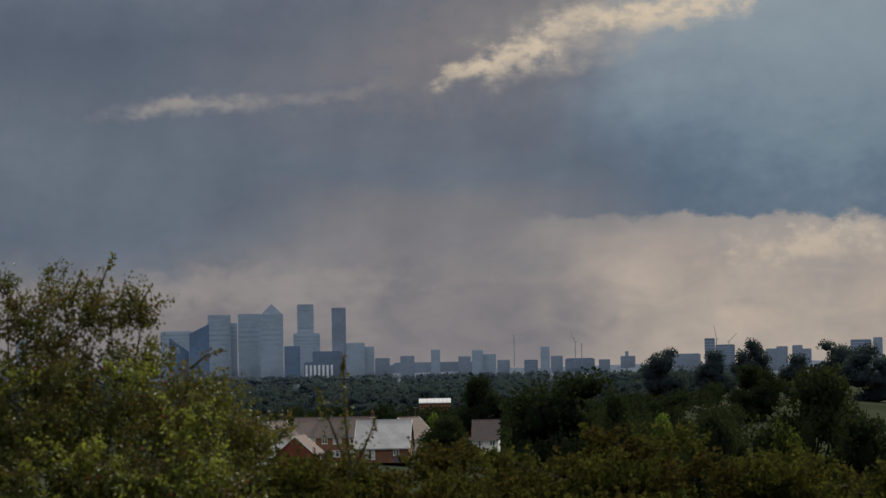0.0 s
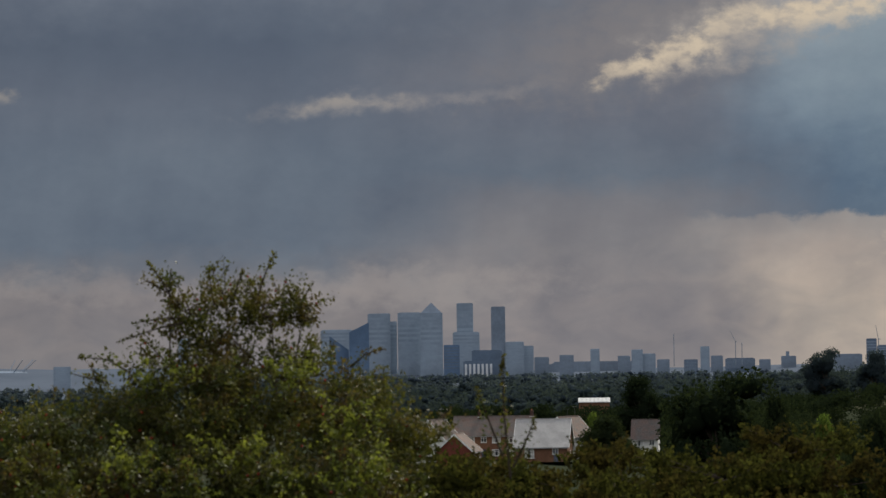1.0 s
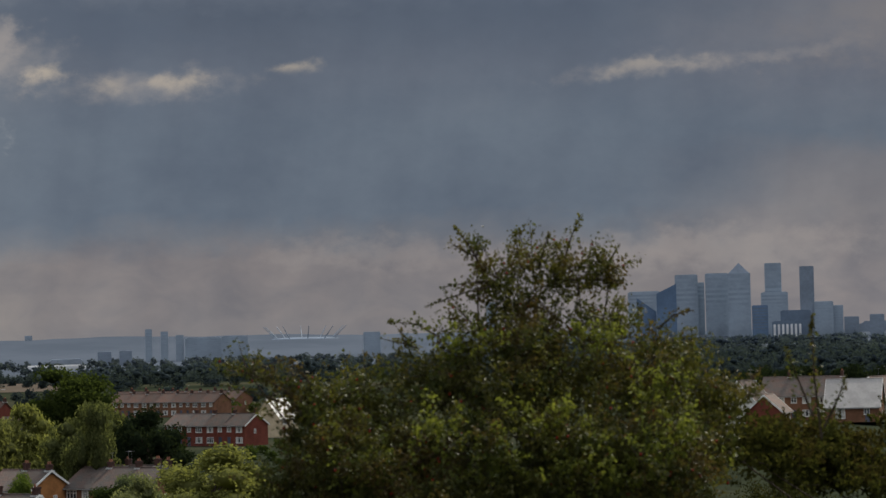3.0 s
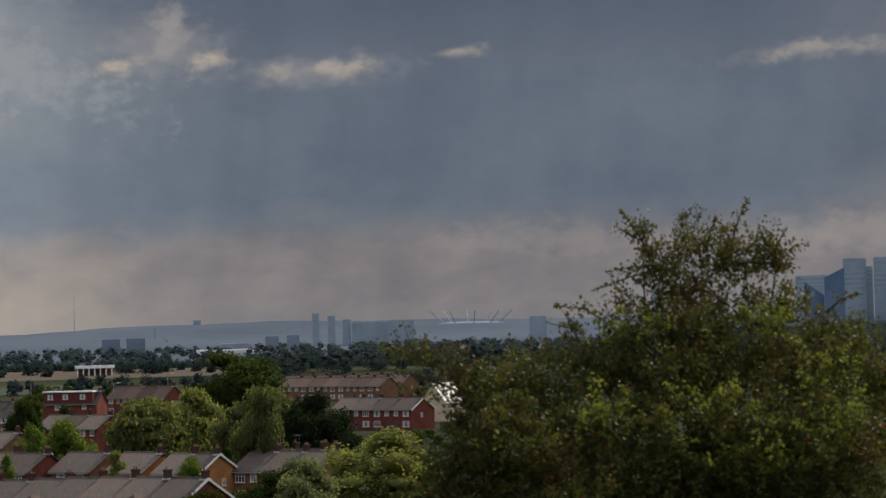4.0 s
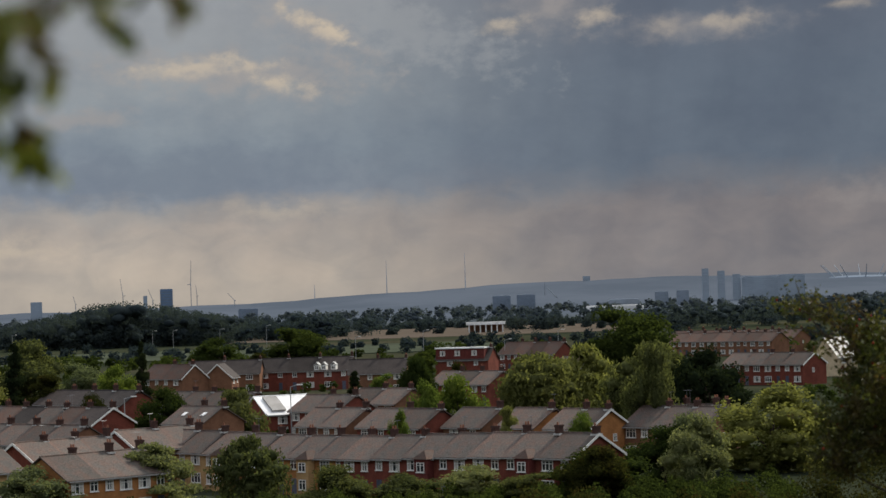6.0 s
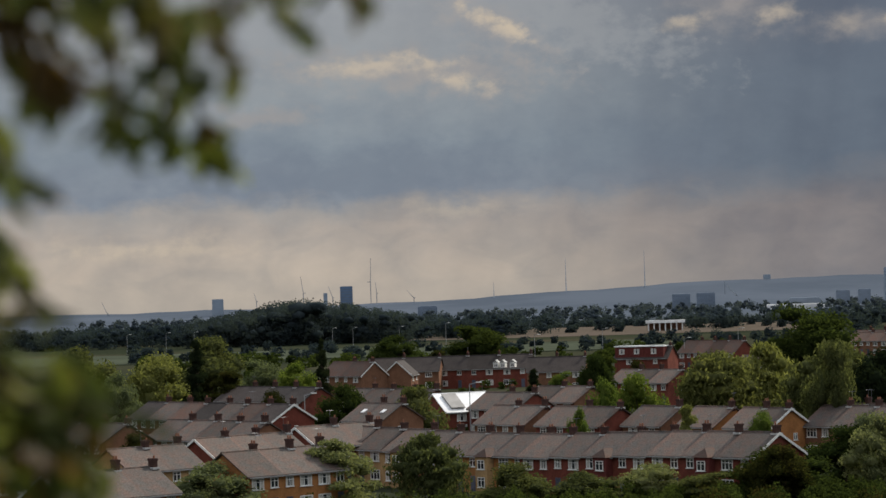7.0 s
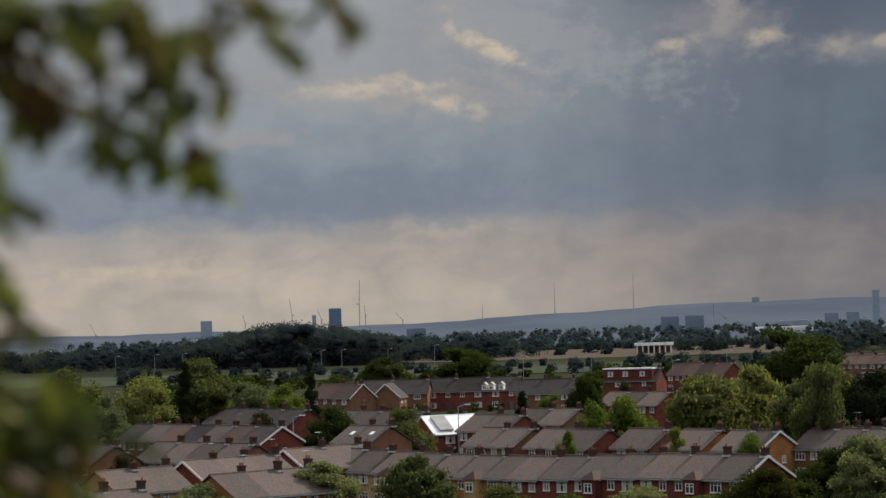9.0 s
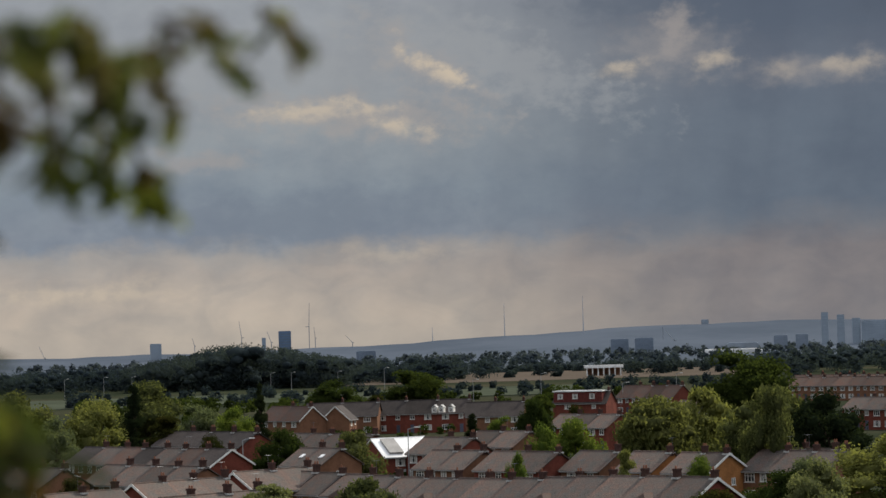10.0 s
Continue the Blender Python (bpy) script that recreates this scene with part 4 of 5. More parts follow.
tree(8.61, 340, 13.74, 17.64, "dark", "round", 3)
# farther trees, their blue leaf colour holding painted haze
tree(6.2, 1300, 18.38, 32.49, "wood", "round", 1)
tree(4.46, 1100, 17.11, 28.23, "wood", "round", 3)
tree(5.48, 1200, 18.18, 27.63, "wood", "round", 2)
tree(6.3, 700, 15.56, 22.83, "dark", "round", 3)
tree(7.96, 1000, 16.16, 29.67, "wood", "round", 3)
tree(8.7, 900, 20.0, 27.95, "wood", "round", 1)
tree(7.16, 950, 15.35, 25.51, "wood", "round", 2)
tree(0.72, 800, 16.16, 20.6, "dark", "round", 2)


def belt(b0, b1, d0, d1, count, h0, h1, kind, seed, leaves=130, label="belt of woodland trees", peak=None):
    """A belt of trees too many to count, one mesh."""
    r = np.random.RandomState(seed)
    pts, size = [], []
    base, _ = crown_points("round", seed, 4000)
    far = kind in ("wood", "far_hazed_wood", "haze_wood")
    count_in = (7 if d0 < 2000 else 4) if far else 0
    hearts, radii = [], []
    for i in range(count):
        b, d = r.uniform(b0, b1), r.uniform(d0, d1)
        h = r.uniform(h0, h1)
        if peak:
            h *= 0.42 + 0.58 * bell(b, *peak)
        wd = h * r.uniform(0.8, 1.5)
        foot = np.array(spot(b, d, ground_z(b, d)))
        p = base[r.choice(4000, int(leaves * (1.25 if kind == "wood" else 0.85)) if far else leaves)] * np.array([wd, wd, h])
        p[:, 2] -= 0.08 * h
        pts.append(p + foot[None])
        for j in range(count_in):
            z = r.uniform(0.2, 0.78)
            k = 0.34 * math.sin(math.pi * (0.12 + 0.75 * z)) * wd
            hearts.append(foot + np.array([r.uniform(-k, k), r.uniform(-k, k), z * h]))
            q_ = r.uniform(0.09, 0.16) if d0 < 2000 else r.uniform(0.14, 0.23)
            radii.append((q_ * wd, q_ * wd, q_ * h * 0.9))
    me = leaf_mesh("woodland", np.concatenate(pts), max(0.22, (d0 + d1) * 0.5 * (0.00045 if far else 0.0006)), seed, 1.3)
    if hearts:
        me = lumps_onto(me, np.array(hearts), np.array(radii), seed)
    ob = link("woodland", me, LEAF[kind])
    tagged(ob, label, "woodland", kind="stuff")


# the wood belts below wear leaf colours with the haze mixed in
belt(-29.87, -25.3, 1400, 1560, 170, 19, 25, "wood", 1, 900, "dark hazy mound of trees beyond the fields", (-27.39, 1.9))
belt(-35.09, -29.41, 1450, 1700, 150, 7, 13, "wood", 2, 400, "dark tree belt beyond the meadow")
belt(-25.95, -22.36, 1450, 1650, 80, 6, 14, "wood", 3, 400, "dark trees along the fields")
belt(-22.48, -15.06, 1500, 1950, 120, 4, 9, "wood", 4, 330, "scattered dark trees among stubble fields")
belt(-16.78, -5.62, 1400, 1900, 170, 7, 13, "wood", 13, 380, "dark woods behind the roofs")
belt(-32, -6, 2050, 2500, 330, 6, 12, "far_hazed_wood", 5, 260, "haze-blue tree belt across the plain")
belt(-32, -6, 2600, 3300, 420, 7, 13, "far_hazed_wood", 6, 200, "hazy tree belt across the plain")
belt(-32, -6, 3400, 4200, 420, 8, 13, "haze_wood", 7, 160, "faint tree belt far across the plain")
belt(-7, 6, 1900, 2600, 260, 7, 12, "far_hazed_wood", 14, 280, "haze-blue woods below the city")
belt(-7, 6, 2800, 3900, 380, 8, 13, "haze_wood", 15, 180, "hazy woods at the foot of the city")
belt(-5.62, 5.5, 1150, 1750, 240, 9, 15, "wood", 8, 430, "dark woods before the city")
belt(-4.02, 5.5, 860, 1100, 90, 5, 8, "dark", 9, 700, "green scrub and trees behind the houses")
belt(-31, -8, 900, 1050, 110, 3, 6, "oak", 11, 420, "hedges at the edge of the estate")
belt(1.0, 6.0, 430, 800, 110, 5, 9, "dark", 16, 900, "dark thicket on the rising ground")
belt(-31, 6, 210, 300, 150, 2.5, 4.5, "hedge", 12, 900, "scrub at the foot of the hill")
belt(-31, -14, 296, 330, 120, 2, 3.4, "oak", 20, 900, "leafy saplings along the estate's edge")
belt(-14, 6, 300, 420, 130, 3, 6, "hedge", 17, 900, "scrub and saplings below the hill")

belt(-31, -9.5, 395, 860, 330, 1.8, 3.6, "oak", 18, 260, "garden hedges and shrubs between the houses")
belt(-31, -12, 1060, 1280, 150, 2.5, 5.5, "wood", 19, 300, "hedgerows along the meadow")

field(-27.59, 1180, 330, 180, M["meadow"], "flat green meadow beyond the estate")
field(-20.99, 1560, 240, 300, M["stubble"], "pale brown stubble field")
field(-18.47, 1700, 110, 200, M["stubble"], "pale brown stubble field")
field(3.14, 1130, 90, 60, M["stubble"], "brown open strip between woods")


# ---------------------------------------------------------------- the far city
def tower(bearing, d, width, top, mat="hazed_tower", depth=None, cap="flat", label="hazy blue-grey glass office tower", turn=0.0, name="office_tower", bands=8, band=""):
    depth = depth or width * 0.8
    band = band or ("hazed_tower_band" if mat == "hazed_tower" else mat)
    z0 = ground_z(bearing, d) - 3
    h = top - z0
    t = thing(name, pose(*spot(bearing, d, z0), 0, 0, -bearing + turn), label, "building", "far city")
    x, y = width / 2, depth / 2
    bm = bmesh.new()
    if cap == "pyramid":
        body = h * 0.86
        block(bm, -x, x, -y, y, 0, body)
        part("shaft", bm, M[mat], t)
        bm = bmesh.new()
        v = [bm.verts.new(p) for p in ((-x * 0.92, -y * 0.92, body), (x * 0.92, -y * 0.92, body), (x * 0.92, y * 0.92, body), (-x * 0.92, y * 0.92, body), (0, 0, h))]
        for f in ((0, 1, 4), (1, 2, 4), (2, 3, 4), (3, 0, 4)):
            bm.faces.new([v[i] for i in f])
        part("pyramid_roof", bm, M["hazed_block"], t)
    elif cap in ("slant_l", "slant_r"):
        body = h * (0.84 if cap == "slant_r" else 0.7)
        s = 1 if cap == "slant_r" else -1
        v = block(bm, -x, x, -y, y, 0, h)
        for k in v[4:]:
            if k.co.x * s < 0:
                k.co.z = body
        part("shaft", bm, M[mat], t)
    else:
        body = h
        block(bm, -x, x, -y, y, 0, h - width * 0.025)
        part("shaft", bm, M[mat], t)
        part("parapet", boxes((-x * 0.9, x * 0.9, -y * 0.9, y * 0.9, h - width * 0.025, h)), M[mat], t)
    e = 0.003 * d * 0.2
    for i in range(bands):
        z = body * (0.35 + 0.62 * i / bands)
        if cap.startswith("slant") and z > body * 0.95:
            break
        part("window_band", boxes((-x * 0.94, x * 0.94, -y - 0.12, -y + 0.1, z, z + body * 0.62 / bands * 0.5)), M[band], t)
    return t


# no haze in the air: the blue-grey materials carry it for the skyline
CITY = 4550
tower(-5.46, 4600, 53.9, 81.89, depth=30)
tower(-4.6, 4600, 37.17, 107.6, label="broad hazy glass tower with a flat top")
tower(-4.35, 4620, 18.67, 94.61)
tower(-3.98, 4580, 37.94, 108.29, "hazed_tower_band", band="hazed_tower", label="broad hazy glass tower with a flat top")
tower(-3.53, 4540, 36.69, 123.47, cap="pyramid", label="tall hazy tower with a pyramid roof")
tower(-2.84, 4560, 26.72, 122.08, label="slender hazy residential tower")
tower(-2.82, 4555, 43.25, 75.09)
tower(-2.16, 4560, 23.03, 115.66, "hazed_block", label="slender dark hazy tower")
tower(-5.01, 4300, 30.4, 88.88, "hazed_tower_dark", cap="slant_r", bands=0, label="dark glass tower with a slanting top")
tower(-5.42, 4320, 29.67, 68.84, "hazed_tower_dark", cap="slant_l", bands=0, label="dark glass tower with a slanting top")
tower(-3.12, 4200, 23.76, 52.11, "hazed_tower_dark", label="dark block of flats, blue with haze", band="hazed_block_dark")
tower(-2.4, 4250, 45.51, 43.8, "hazed_block_dark", label="dark framed block of flats")
finned = tower(-2.57, 4150, 45.27, 27.69, "hazed_block_dark", depth=30, label="dark block with white upright fins", bands=0)
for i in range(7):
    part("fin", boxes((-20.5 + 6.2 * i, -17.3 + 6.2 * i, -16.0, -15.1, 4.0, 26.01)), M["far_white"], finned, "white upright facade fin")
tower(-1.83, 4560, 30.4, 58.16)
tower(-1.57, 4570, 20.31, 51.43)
tower(-1.28, 4600, 24.16, 32.63, "hazed_block")
tower(-0.77, 4400, 22.22, 35.18, "hazed_block")
tower(-0.2, 4700, 151.92, 24.61, "hazed_block", depth=20, label="long low hazy block", bands=3)
tower(-0.19, 4500, 14.55, 44.59, "hazed_tower_band")
tower(0.4, 4500, 20.0, 32.89, "hazed_block")
tower(0.67, 4450, 17.98, 42.32, "hazed_tower_band")
tower(0.9, 4460, 22.53, 35.74, "hazed_tower_band")
tower(1.2, 4500, 20.0, 26.35, "hazed_block")
tower(1.76, 4300, 20.85, 25.57, "hazed_block_dark", band="hazed_block")
tower(2.05, 4450, 14.38, 45.83, "hazed_tower_band", label="single square tower block")
tower(2.29, 4600, 19.52, 31.34, "hazed_block")
tower(2.76, 4550, 47.8, 26.96, "hazed_block_dark", depth=20, band="hazed_block")
tower(3.26, 4600, 18.59, 24.41, "hazed_block")
tower(3.74, 4700, 24.69, 29.39, "hazed_block")
tower(3.72, 4700, 5.7, 36.99, "hazed_block")
tower(4.93, 4600, 46.46, 31.31, "hazed_block", depth=20)
tower(5.41, 4300, 15.64, 53.62, "hazed_block_dark", label="dark tower block under construction", band="hazed_block")
tower(5.72, 4350, 29.88, 43.91, "hazed_block_dark", band="hazed_block")
tower(6.65, 4500, 17.27, 36.93, "hazed_block")
tower(6.87, 4500, 18.18, 40.22, "hazed_block")
tower(7.18, 4500, 16.36, 41.59, "hazed_block")
tower(7.37, 4500, 14.55, 35.91, "hazed_block")
tower(8.46, 3900, 28.36, 45.62, "hazed_block_dark", depth=25, band="hazed_block")
tower(8.8, 4300, 13.9, 50.66, "hazed_block")
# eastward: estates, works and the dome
tower(-15.6, 4300, 10.42, 39.55, "hazed_tower", label="slim hazy tower block in a row")
tower(-15.28, 4300, 11.29, 35.39, "hazed_tower", label="slim hazy tower block in a row")
tower(-14.97, 4300, 12.16, 29.5, "hazed_tower", label="slim hazy tower block in a row")
tower(-14.49, 4300, 56.46, 25.0, "hazed_tower", depth=20)
tower(-13.85, 4300, 39.09, 26.24, "hazed_tower", depth=20)
tower(-11.05, 4300, 26.06, 27.16, "hazed_tower")
tower(-10.36, 4300, 8.69, 23.95, "hazed_tower")
tower(-19.77, 3800, 24.57, 10.56, "hazed_block", label="twin hazy grey tower block", band="hazed_block_dark", bands=10)
tower(-19.27, 3800, 25.33, 11.12, "hazed_block", label="twin hazy grey tower block", band="hazed_block_dark", bands=10)
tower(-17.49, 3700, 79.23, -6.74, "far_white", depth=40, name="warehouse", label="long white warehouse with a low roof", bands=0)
tower(-17.27, 3750, 41.67, 0.74, "hazed_block", depth=40, name="warehouse", label="long hazy grey warehouse on the plain", bands=2)
tower(-16.5, 4100, 19.88, 7.61, "hazed_block")
tower(-16.07, 4100, 18.22, 8.39, "hazed_block")
tower(-29.24, 4600, 18.59, 22.07, "hazed_tower", label="pale hazy tower block")
tower(-26.61, 4200, 18.67, 35.63, "hazed_tower_dark", label="dark tower block on the skyline", band="hazed_block_dark")
tower(-27.04, 4700, 6.65, 26.59, "hazed_tower")
tower(-24.96, 4000, 27.47, 3.13, "hazed_block_dark", band="hazed_block")
tower(-18.02, 4850, 12.74, 35.2, "hazed_tower", name="water_tower", label="water tower on the far ridge", bands=0)
tower(-8.58, 4600, 18.59, 70.28, "hazed_tower")


def crane(bearing, d, base_z, top_z, jib, lean, mat="hazed_steel", label="distant haze-grey tower crane on the skyline", r=None):
    """A crane: mast, jib with lean degrees from level, counter jib."""
    t = thing("tower_crane", pose(*spot(bearing, d, base_z), 0, 0, -bearing), label, "crane", "cranes")
    h = top_z - base_z
    r = r or d * 0.00013
    bm = bmesh.new()
    beam(bm, (0, 0, 0), (0, 0, h), r, r, 4)
    part("mast", bm, M[mat], t)
    if jib:
        bm = bmesh.new()
        c, s = math.cos(radians(lean)), math.sin(radians(lean))
        beam(bm, (0, 0, h), (jib * c, 0, h + abs(jib) * s), r * 0.8, r * 0.5, 4)
        part("jib", bm, M[mat], t)
        part("counterweight", boxes((min(0, -jib * 0.14), max(0, -jib * 0.14), -r * 0.7, r * 0.7, h - r, h + r * 0.6)), M[mat], t)
    return t


crane(2.67, 4500, 15, 53.36, -18, 65)
crane(2.8, 4500, 15, 51.37, 0, 0)
crane(1.42, 4500, 15, 66.89, 0, 0)
crane(5.55, 4300, 15, 52.6, -22, 80)
crane(5.8, 4300, 15, 48.77, 18, 45)
crane(-26.11, 4000, 8, 40.45, 34, 88)
crane(-25.99, 4050, 8, 24.0, -16, 85)
crane(-27.49, 4000, 8, 27.4, -24, 82)
crane(-26.89, 4050, 8, 19.52, -17, 70)
crane(-25.23, 3900, 8, 16.1, -14, 48)
crane(-31.47, 3900, 8, 4.78, -20, 66)
crane(-28.45, 4300, 8, 16.88, -13, 75)
crane(-18.88, 3900, 8, 24.91, 0, 0)
crane(-18.65, 3900, 8, 4.83, -20, 50)
for bearing, base, top in ((-22.11, 21.08, 73.35), (-20.5, 23.43, 82.37), (-23.59, 10, 36.12)):
    mast = thing("radio_mast", pose(*spot(bearing, 4800, base - 4), 0, 0, -bearing), "tall thin lattice radio mast on the ridge", "mast", "radio masts")
    bm = bmesh.new()
    beam(bm, (0, 0, 0), (0, 0, (top - base + 4) * 0.55), 0.9, 0.5, 4)
    part("lower_lattice", bm, M["far_haze"], mast)
    bm = bmesh.new()
    beam(bm, (0, 0, (top - base + 4) * 0.55), (0, 0, top - base + 4), 0.45, 0.25, 4)
    part("upper_lattice", bm, M["far_haze"], mast)

# the round arena with its leaning masts
dome = thing("arena_dome", pose(*spot(-12.42, 4350, 18.67), 0, 0, 0), "hazy round arena with leaning support masts", "arena")
bm = bmesh.new()
for i in range(10):
    a = 2 * math.pi * i / 10
    beam(bm, (45 * math.cos(a), 45 * math.sin(a), 0), (66 * math.cos(a), 66 * math.sin(a), 20), 0.8, 0.5, 5)
    part("support_mast", bm, M["hazed_tower_band"], dome)
    bm = bmesh.new()
prof = [(52 * math.cos(k * math.pi / 16), 3 * math.sin(k * math.pi / 16)) for k in range(9)]
rings_ = []
for rr, zz in prof:
    rings_.append([bm.verts.new((rr * math.cos(2 * math.pi * i / 32), rr * math.sin(2 * math.pi * i / 32), zz)) for i in range(32)])
for a, b in zip(rings_, rings_[1:]):
    for i in range(32):
        j = (i + 1) % 32
        bm.faces.new((a[i], a[j], b[j], b[i]))
part("roof", bm, M["hazed_block_dark"], dome)

# the white sports stand
sb, sd = -20.11, 1500
stand = thing("sports_stand", pose(*spot(sb, sd, 0), 0, 0, -sb), "small white roofed stand with open front", "stand")
sz = 5.68
part("roof", boxes((-10.5, 10.5, -3, 3, sz - 1.5, sz)), M["white_sheet"], stand, "white flat roof")
part("back_wall", boxes((-9.5, 9.5, 2.2, 2.6, 0, sz - 0.7)), M["brown_brick"], stand)
for i in range(7):
    part("pillar", boxes((-9 + 3 * i - 0.35, -9 + 3 * i + 0.35, -2.4, -1.8, 0, sz - 1.5)), M["white_paint"], stand)

# white shed before the far woods
shb, shd = -0.22, 1140
shed = thing("shed", pose(*spot(shb, shd, 0), 0, 0, -shb), "low shed with a bright ribbed metal roof", "shed")
sz = 11.2
part("wall", boxes((-6.2, 6.2, -2, 4, 0, sz - 2.4)), M["brown_brick"], shed)
for i in range(8):
    bm = bmesh.new()
    v = block(bm, -6.5 + i * 1.63, -6.5 + i * 1.63 + 1.55, -2.6, 4.4, sz - 2.8, sz - 2.6)
    for q_ in v:
        if q_.co.y > 0:
            q_.co.z += 1.7
    part("roof_sheet", bm, M["lead"], shed)


def street_lamp(bearing, d, top):
    h = top
    t = thing("street_lamp", pose(*spot(bearing, d, 0), 0, 0, -bearing), "grey street lamp with a curved arm", "street lamp", "street lamps")
    bm = bmesh.new()
    beam(bm, (0, 0, 0), (0, 0, h), 0.11, 0.07, 6)
    part("pole", bm, M["pole_grey"], t)
    bm = bmesh.new()
    beam(bm, (0, 0, h), (1.3, 0, h + 0.35), 0.09, 0.08, 6)
    part("arm", bm, M["pole_grey"], t)
    part("lantern", boxes((1.1, 2.1, -0.18, 0.18, h + 0.26, h + 0.46)), M["white_paint"], t)


street_lamp(-31.1, 1300, 9)
street_lamp(-30.31, 1320, 9)
street_lamp(-29.74, 1320, 9)
street_lamp(-26.92, 1300, 9)
street_lamp(-26.5, 1300, 9)
street_lamp(-25.55, 1280, 9)
street_lamp(-24.6, 1200, 11)
street_lamp(-22.79, 950, 9)
street_lamp(-21.4, 980, 10)
street_lamp(-19.74, 820, 9)
street_lamp(-18.64, 900, 10)
street_lamp(-27.53, 480, 8)
street_lamp(-24.15, 480, 9)


# ---------------------------------------------------------------- hawthorn on the slope
def bush(name, label, clumps, twigs, leaf, n_per, mat, seed, berries=0, base=None, young=()):
    """A bush from leafy clumps (bearing, elevation, distance, half width, half height in metres) and bare-ended twigs."""
    r = np.random.RandomState(seed)
    pts = []
    wood = bmesh.new()
    b0 = Vector(base)
    rng = random.Random(seed)
    for a, e, d, rx, rz_ in clumps:
        c = ahead(a, e, d)
        k_ = max(6, int(n_per * rx * rz_ * (0.6 if e > -0.2 else 0.85 if e > -0.9 else 1.0) / 16))
        v = r.normal(size=(k_, 3))
        v /= np.linalg.norm(v, axis=1)[:, None]
        hub = r.normal(size=(11, 3))
        hub *= (r.uniform(0.45, 1.08, (11, 1)) / np.linalg.norm(hub, axis=1)[:, None])
        pick = hub[r.choice(11, k_)] * 0.88 + v * r.uniform(0.03, 0.4, (k_, 1))
        start = np.array(c)[None] + pick * np.array([rx, rx, rz_])[None]
        way = v * np.array([0.8, 0.8, 0.5]) + r.normal(size=(k_, 3)) * 0.35 + np.array([0, 0, 0.45])
        way /= np.linalg.norm(way, axis=1)[:, None]
        way *= r.uniform(0.1, 0.3, (k_, 1))
        f = r.uniform(0, 1, (k_, 21, 1))
        p = start[:, None] + way[:, None] * f + r.normal(size=(k_, 21, 3)) * 0.03
        pts.append(p.reshape(-1, 3))
        sub = (start + way - np.array(c)[None])[:14] / np.array([rx, rx, rz_])[None]
        for i in range(0, k_, 5):
            beam(wood, start[i], start[i] + way[i], 0.005, 0.002, 4)
        mid = (b0 + c) / 2 + Vector((rng.uniform(-0.3, 0.3), rng.uniform(-0.3, 0.3), rng.uniform(-0.1, 0.3)))
        beam(wood, b0 + Vector((rng.uniform(-0.15, 0.15), 0, 0)), mid, 0.05, 0.02, 6)
        beam(wood, mid, c, 0.018, 0.006, 5)
        for s in sub[:8]:
            beam(wood, c, c + Vector((s[0] * rx, s[1] * rx, s[2] * rz_)) * 0.9, 0.008, 0.003, 4)
    for a0, e0, a1, e1, d in twigs:
        p, q_ = ahead(a0, e0, d), ahead(a1, e1, d - 0.3)
        bend = (p + q_) / 2 + Vector((rng.uniform(-0.05, 0.05), 0, rng.uniform(-0.02, 0.06)))
        beam(wood, p, bend, 0.012, 0.008, 5)
        beam(wood, bend, q_, 0.008, 0.003, 5)
        L = (q_ - p).length
        n = int(L * 110)
        f = r.uniform(0, 1, (n, 1)) ** 0.75
        line = np.array(p)[None] * (1 - f) + np.array(q_)[None] * f + (np.array(bend) - np.array((p + q_) / 2))[None] * (4 * f * (1 - f))
        pts.append(line + r.normal(size=(n, 3)) * (0.055 * (1.15 - f)))
    t = thing(name, Matrix.Identity(4), label, "bush")
    tagged(part("trunk", wood, M["bark"], t), kind="stuff")
    allp = np.concatenate(pts)
    link("leaves", leaf_mesh("leaves", allp, leaf, seed, 1.45), LEAF[mat], t)
    shoots = []
    for a, e, d, rx, rz_, count in young:
        c = np.array(ahead(a, e, d))
        at = c[None] + r.normal(size=(count, 3)) * np.array([rx, rx * 0.6, rz_]) * 0.5
        way = r.normal(size=(count, 3)) * np.array([0.1, 0.1, 0.05]) + np.array([0, 0, 0.1])
        f = r.uniform(0, 1, (count, 12, 1))
        shoots.append((at[:, None] + way[:, None] * f + r.normal(size=(count, 12, 3)) * 0.022).reshape(-1, 3))
    if shoots:
        link("young_leaves", leaf_mesh("young_leaves", np.concatenate(shoots), leaf * 1.1, seed + 1, 1.6), LEAF["young"], t, "bright yellow-green young shoots")
    if berries:
        bm = bmesh.new()
        for i in r.choice(len(allp), berries):
            bmesh.ops.create_icosphere(bm, subdivisions=1, radius=0.014, matrix=Matrix.Translation(Vector(allp[i])))
        tagged(part("berries", bm, M["berry"], t, "small dark red berries"), kind="stuff")
    return t


M["berry"] = material("berry", rgb(0.2, 0.018, 0.01), 0.8, 0.2, 30.0)
HB = 28.0
clumps = []


def clump(a, e, d, rx, rz_):
    clumps.append((a, e, d, rx, rz_))


clump(-7.72, 1.36, 28.2, 0.36, 0.26)
clump(-8.41, 1.02, 28, 0.3, 0.24)
clump(-6.80, 1.00, 28, 0.4, 0.27)
clump(-6.17, 0.88, 28, 0.2, 0.34)
clump(-8.87, 1.49, 28, 0.13, 0.16)
clump(-7.38, 0.32, 27.8, 0.75, 0.4)
clump(-8.70, -0.15, 27.6, 0.46, 0.26)
clump(-6.01, -0.11, 27.8, 0.5, 0.26)
clump(-4.97, -0.76, 27.8, 0.45, 0.26)
clump(-9.75, -0.95, 27.4, 0.58, 0.32)
clump(-8.30, -1.45, 27.0, 0.6, 0.4)
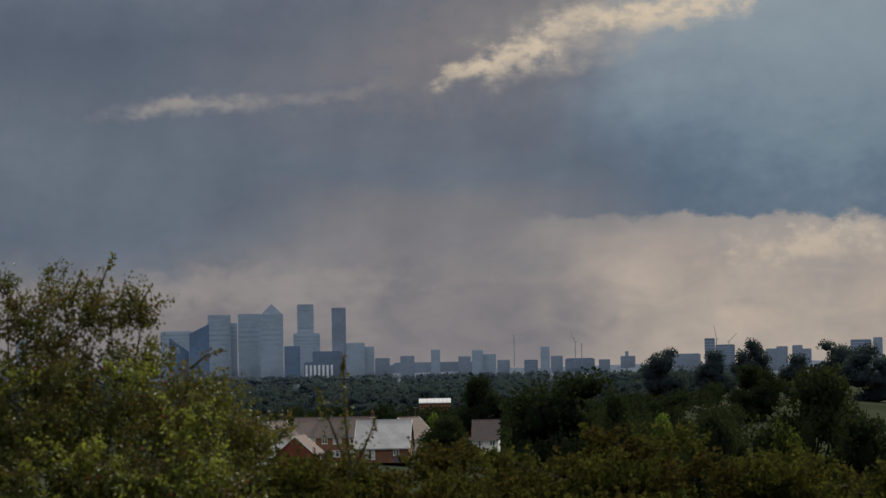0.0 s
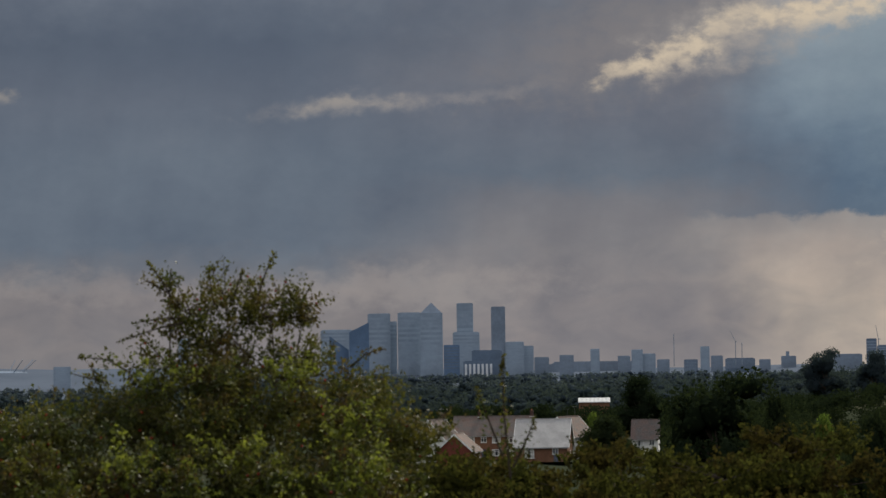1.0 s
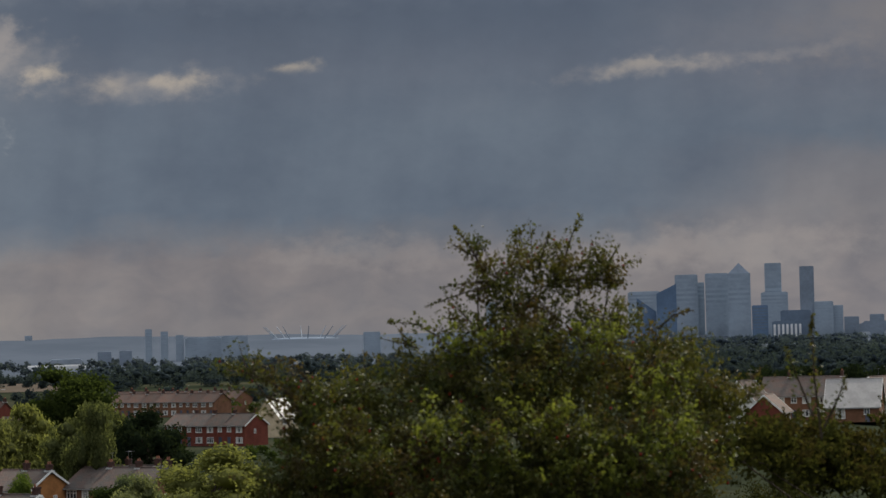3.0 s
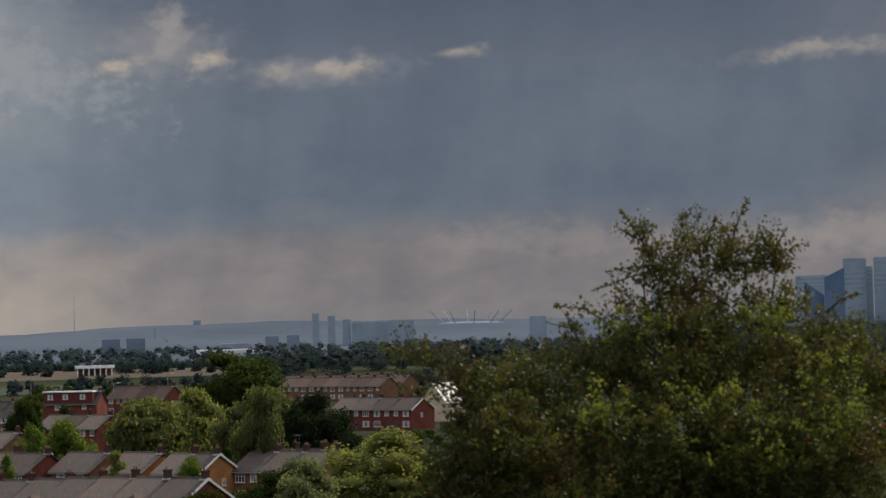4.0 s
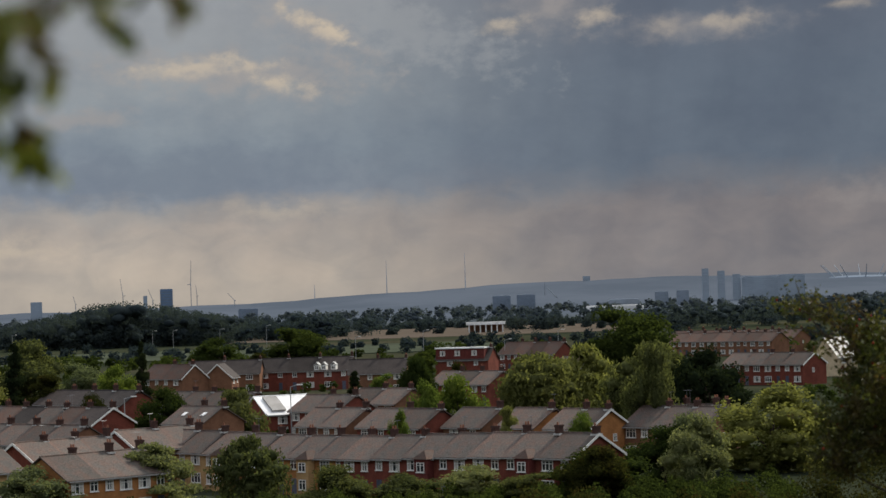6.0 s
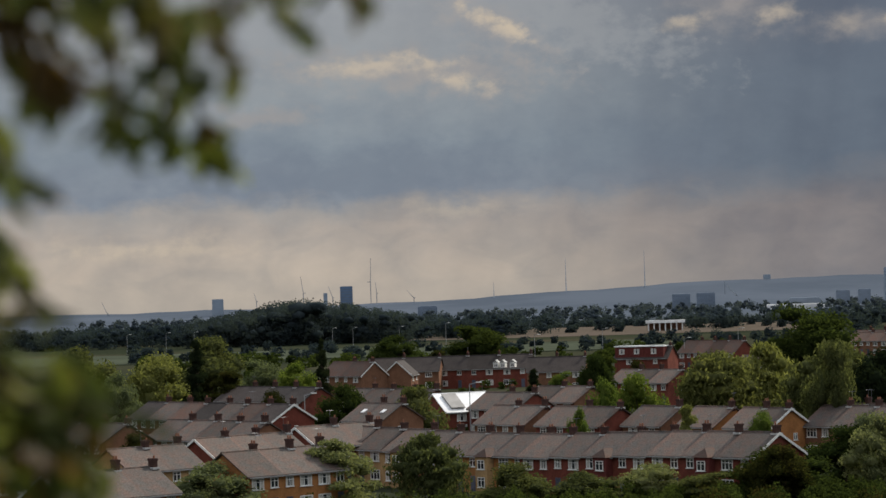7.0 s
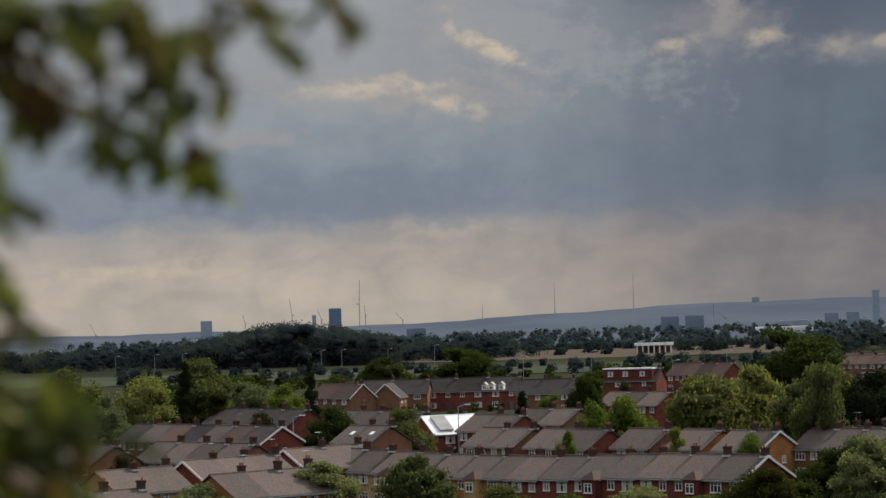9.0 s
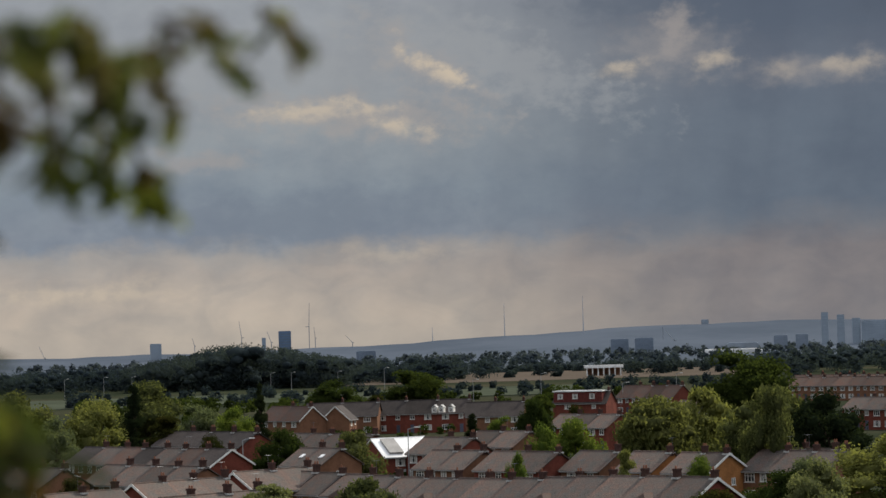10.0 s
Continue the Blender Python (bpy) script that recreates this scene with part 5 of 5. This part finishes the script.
clump(-13.60, -0.75, 27.0, 0.26, 0.12)
clump(-12.90, -1.10, 27.0, 0.2, 0.1)
clump(-10.35, -0.25, 27.6, 0.12, 0.1)
clump(-7.97, -0.94, 27.2, 0.9, 0.45)
clump(-5.90, -1.09, 27.2, 0.8, 0.42)
clump(-4.41, -1.46, 27.4, 0.45, 0.36)
clump(-11.17, -1.35, 27.2, 0.5, 0.3)
clump(-11.97, -1.57, 27, 0.4, 0.26)
clump(-10.50, -2.05, 26.8, 0.9, 0.42)
clump(-7.98, -2.21, 26.6, 1.0, 0.45)
clump(-5.45, -2.25, 26.6, 0.8, 0.38)
clump(-11.63, -2.43, 26.6, 0.55, 0.36)
clump(-12.31, -1.69, 27.4, 0.4, 0.2)
clump(-11.88, -2.63, 27, 0.5, 0.32)
clump(-12.70, -3.30, 26.6, 0.35, 0.3)
clump(-13.18, -3.86, 26.4, 0.3, 0.2)
clump(-10.05, -2.86, 26.4, 1.2, 0.4)
clump(-5.92, -3.04, 26.4, 1.2, 0.4)
clump(-9.50, -3.70, 26.2, 1.2, 0.4)
clump(-6.50, -3.75, 26.2, 1.2, 0.4)
clump(-11.70, -3.60, 26.4, 0.7, 0.35)
twigs = [
    (-7.09, 1.35, -6.71, 2.293, 28.0),
    (-7.6, 1.241, -7.37, 1.954, 28.0),
    (-7.95, 1.245, -8.06, 1.984, 28.0),
    (-8.75, 1.254, -9.3, 2.112, 28.0),
    (-8.53, 0.906, -9.96, 0.51, 27.8),
    (-8.53, 1.021, -9.62, 0.896, 27.8),
    (-6.22, 0.993, -5.92, 1.706, 28.0),
    (-9.68, -0.114, -10.7, 0.221, 27.6),
    (-5.2, -0.06, -4.5, 0.3, 27.6),
    (-12.19, -1.583, -14.1, -0.536, 27.0),
    (-12.31, -1.695, -14.16, -0.973, 27.0),
    (-12.18, -1.237, -12.74, -0.505, 27.2),
    (-1.95, -2.371, -2.08, 0.158, 24.0),
    (-1.89, -2.143, -1.43, -1.12, 24.0),
    (-2.11, -1.909, -2.62, -0.52, 24.0),
]
bush("hawthorn_bush", "tall ragged hawthorn bush with olive leaves and red berries", clumps, twigs, 0.0275, 16000, "thorn", 5, 450, spot(-7.52, 28, ground_z(-2, 28)),
     [(-5.6, -2.75, 25.8, 0.55, 0.3, 75), (-4.9, -2.2, 25.9, 0.4, 0.22, 40), (-6.6, -3.1, 25.7, 0.5, 0.2, 40), (-9.75, -2.2, 25.8, 0.22, 0.3, 30), (-8.6, -2.7, 25.7, 0.3, 0.25, 45),
      (-7.5, -1.9, 25.9, 0.3, 0.2, 30), (-5.2, -1.35, 26.4, 0.35, 0.2, 35), (-9.2, -0.35, 27.0, 0.35, 0.18, 30), (-6.4, -0.3, 27.0, 0.35, 0.2, 30), (-11.0, -2.9, 25.9, 0.5, 0.25, 40)])

# lower scrub along the slope
clumps = []
clump(0.33, -2.43, 34, 1.0, 0.34)
clump(2.41, -2.46, 33, 1.1, 0.36)
clump(3.80, -1.91, 34, 0.8, 0.34)
clump(4.71, -2.61, 33, 1.0, 0.36)
clump(6.31, -2.63, 33, 1.0, 0.32)
clump(8.12, -2.65, 33, 1.2, 0.32)
clump(-2.67, -2.49, 32, 0.9, 0.3)
clump(-4.16, -2.34, 30, 0.8, 0.34)
clump(-3.36, -2.76, 30, 1.0, 0.3)
clump(-1.06, -2.63, 32, 0.9, 0.26)
clump(-1.75, -2.96, 32, 1.3, 0.3)
clump(0.09, -3.06, 32, 1.3, 0.3)
clump(2.40, -3.15, 32, 2.2, 0.3)
clump(8.11, -3.22, 32, 2.2, 0.3)
bush("scrub_bush", "low brownish-green scrub on the slope", clumps, [], 0.042, 9000, "hedge", 6, 0, spot(2.4, 33, ground_z(2, 33)))


# ---------------------------------------------------------------- the branch close to the eye
def near_branch():
    r = np.random.RandomState(11)
    t = thing("oak_tree", Matrix.Identity(4), "oak tree whose leafy branch hangs close to the viewer", "tree")
    wood = bmesh.new()
    verts, faces = [], []
    D0 = 2.5
    outline = [(0.0, 0.0), (0.07, 0.12), (0.22, 0.2), (0.13, 0.34), (0.34, 0.48), (0.18, 0.6), (0.3, 0.76), (0.13, 0.86), (0.0, 1.0)]

    def leaf(p, way, size):
        way = way.normalized()
        side = way.cross(Vector((r.normal(), r.normal(), r.normal()))).normalized()
        up = way.cross(side)
        k = len(verts)
        n = len(outline)
        for x, y in outline + [(-x, y) for x, y in outline[-2:0:-1]]:
            verts.append(p + way * y * size + side * x * 0.8 * size + up * (abs(x) * 0.35 - 0.25 * y * y) * size)
        faces.append(tuple(range(k, k + n)))
        faces.append((k,) + tuple(range(k + n - 1, k + 2 * n - 2)))

    def spray(a0, e0, a1, e1, n, spread, size=0.046):
        p, q_ = ahead(a0, e0, D0 + r.uniform(-0.2, 0.2)), ahead(a1, e1, D0 + r.uniform(-0.2, 0.2))
        beam(wood, p, q_, 0.005, 0.002, 5)
        for i in range(int(n * 1.3)):
            f = r.uniform(0.05, 1.0)
            at = p.lerp(q_, f) + Vector(r.normal(size=3)) * spread * 0.25
            way = (q_ - p).normalized() * 0.6 + Vector((r.normal() * 0.6, r.normal() * 0.6, -0.8 + r.normal() * 0.4))
            leaf(at, way, size * r.uniform(0.7, 1.2))

    spray(-34.44, 6.63, -30.02, 5.867, 46, 0.05)
    spray(-31.49, 6.469, -28.66, 5.03, 26, 0.04)
    spray(-30.38, 5.417, -29.07, 2.968, 14, 0.02)
    spray(-30.39, 5.188, -30.09, 3.572, 9, 0.02)
    spray(-31.19, 5.092, -31.12, 3.599, 8, 0.015)
    spray(-28.96, 6.528, -27.36, 5.914, 10, 0.02)
    spray(-26.88, 6.703, -25.75, 5.752, 6, 0.015)
    spray(-34.23, 6.174, -32.35, 4.66, 26, 0.05)
    spray(-34.5, 4.703, -33.44, 2.397, 24, 0.03)
    spray(-34.33, 2.763, -33.49, 0.681, 14, 0.025)
    spray(-34.15, 1.387, -32.72, -0.031, 9, 0.025)
    spray(-34.67, -1.108, -31.97, -1.777, 30, 0.04)
    spray(-34.7, -2.018, -32.22, -2.57, 26, 0.05)
    spray(-34.64, -0.196, -33.54, -1.148, 12, 0.03)
    spray(-34.72, -2.927, -31.91, -3.383, 24, 0.05)
    spray(-34.69, -1.791, -31.42, -2.256, 22, 0.05)
    foot, fork = spot(-52, 3.6, ground_z(-52, 3.6) - 0.1), spot(-50, 3.3, EYE + 0.7)
    beam(wood, foot, fork, 0.16, 0.1, 12)
    beam(wood, fork, spot(-48, 3.0, EYE + 2.2), 0.09, 0.04, 10)
    for e in (5.6, 3.9, 2.1, 0.4, -1.3, -2.6, -3.6):
        beam(wood, fork + Vector((0, 0, -0.45 + e * 0.08)), ahead(-34.3, e, D0), 0.025, 0.006, 7)
    tagged(part("trunk", wood, M["bark"], t), kind="stuff")
    me = bpy.data.meshes.new("leaves")
    me.from_pydata([tuple(v) for v in verts], [], faces)
    me.update()
    link("leaves", me, LEAF["near"], t)


near_branch()
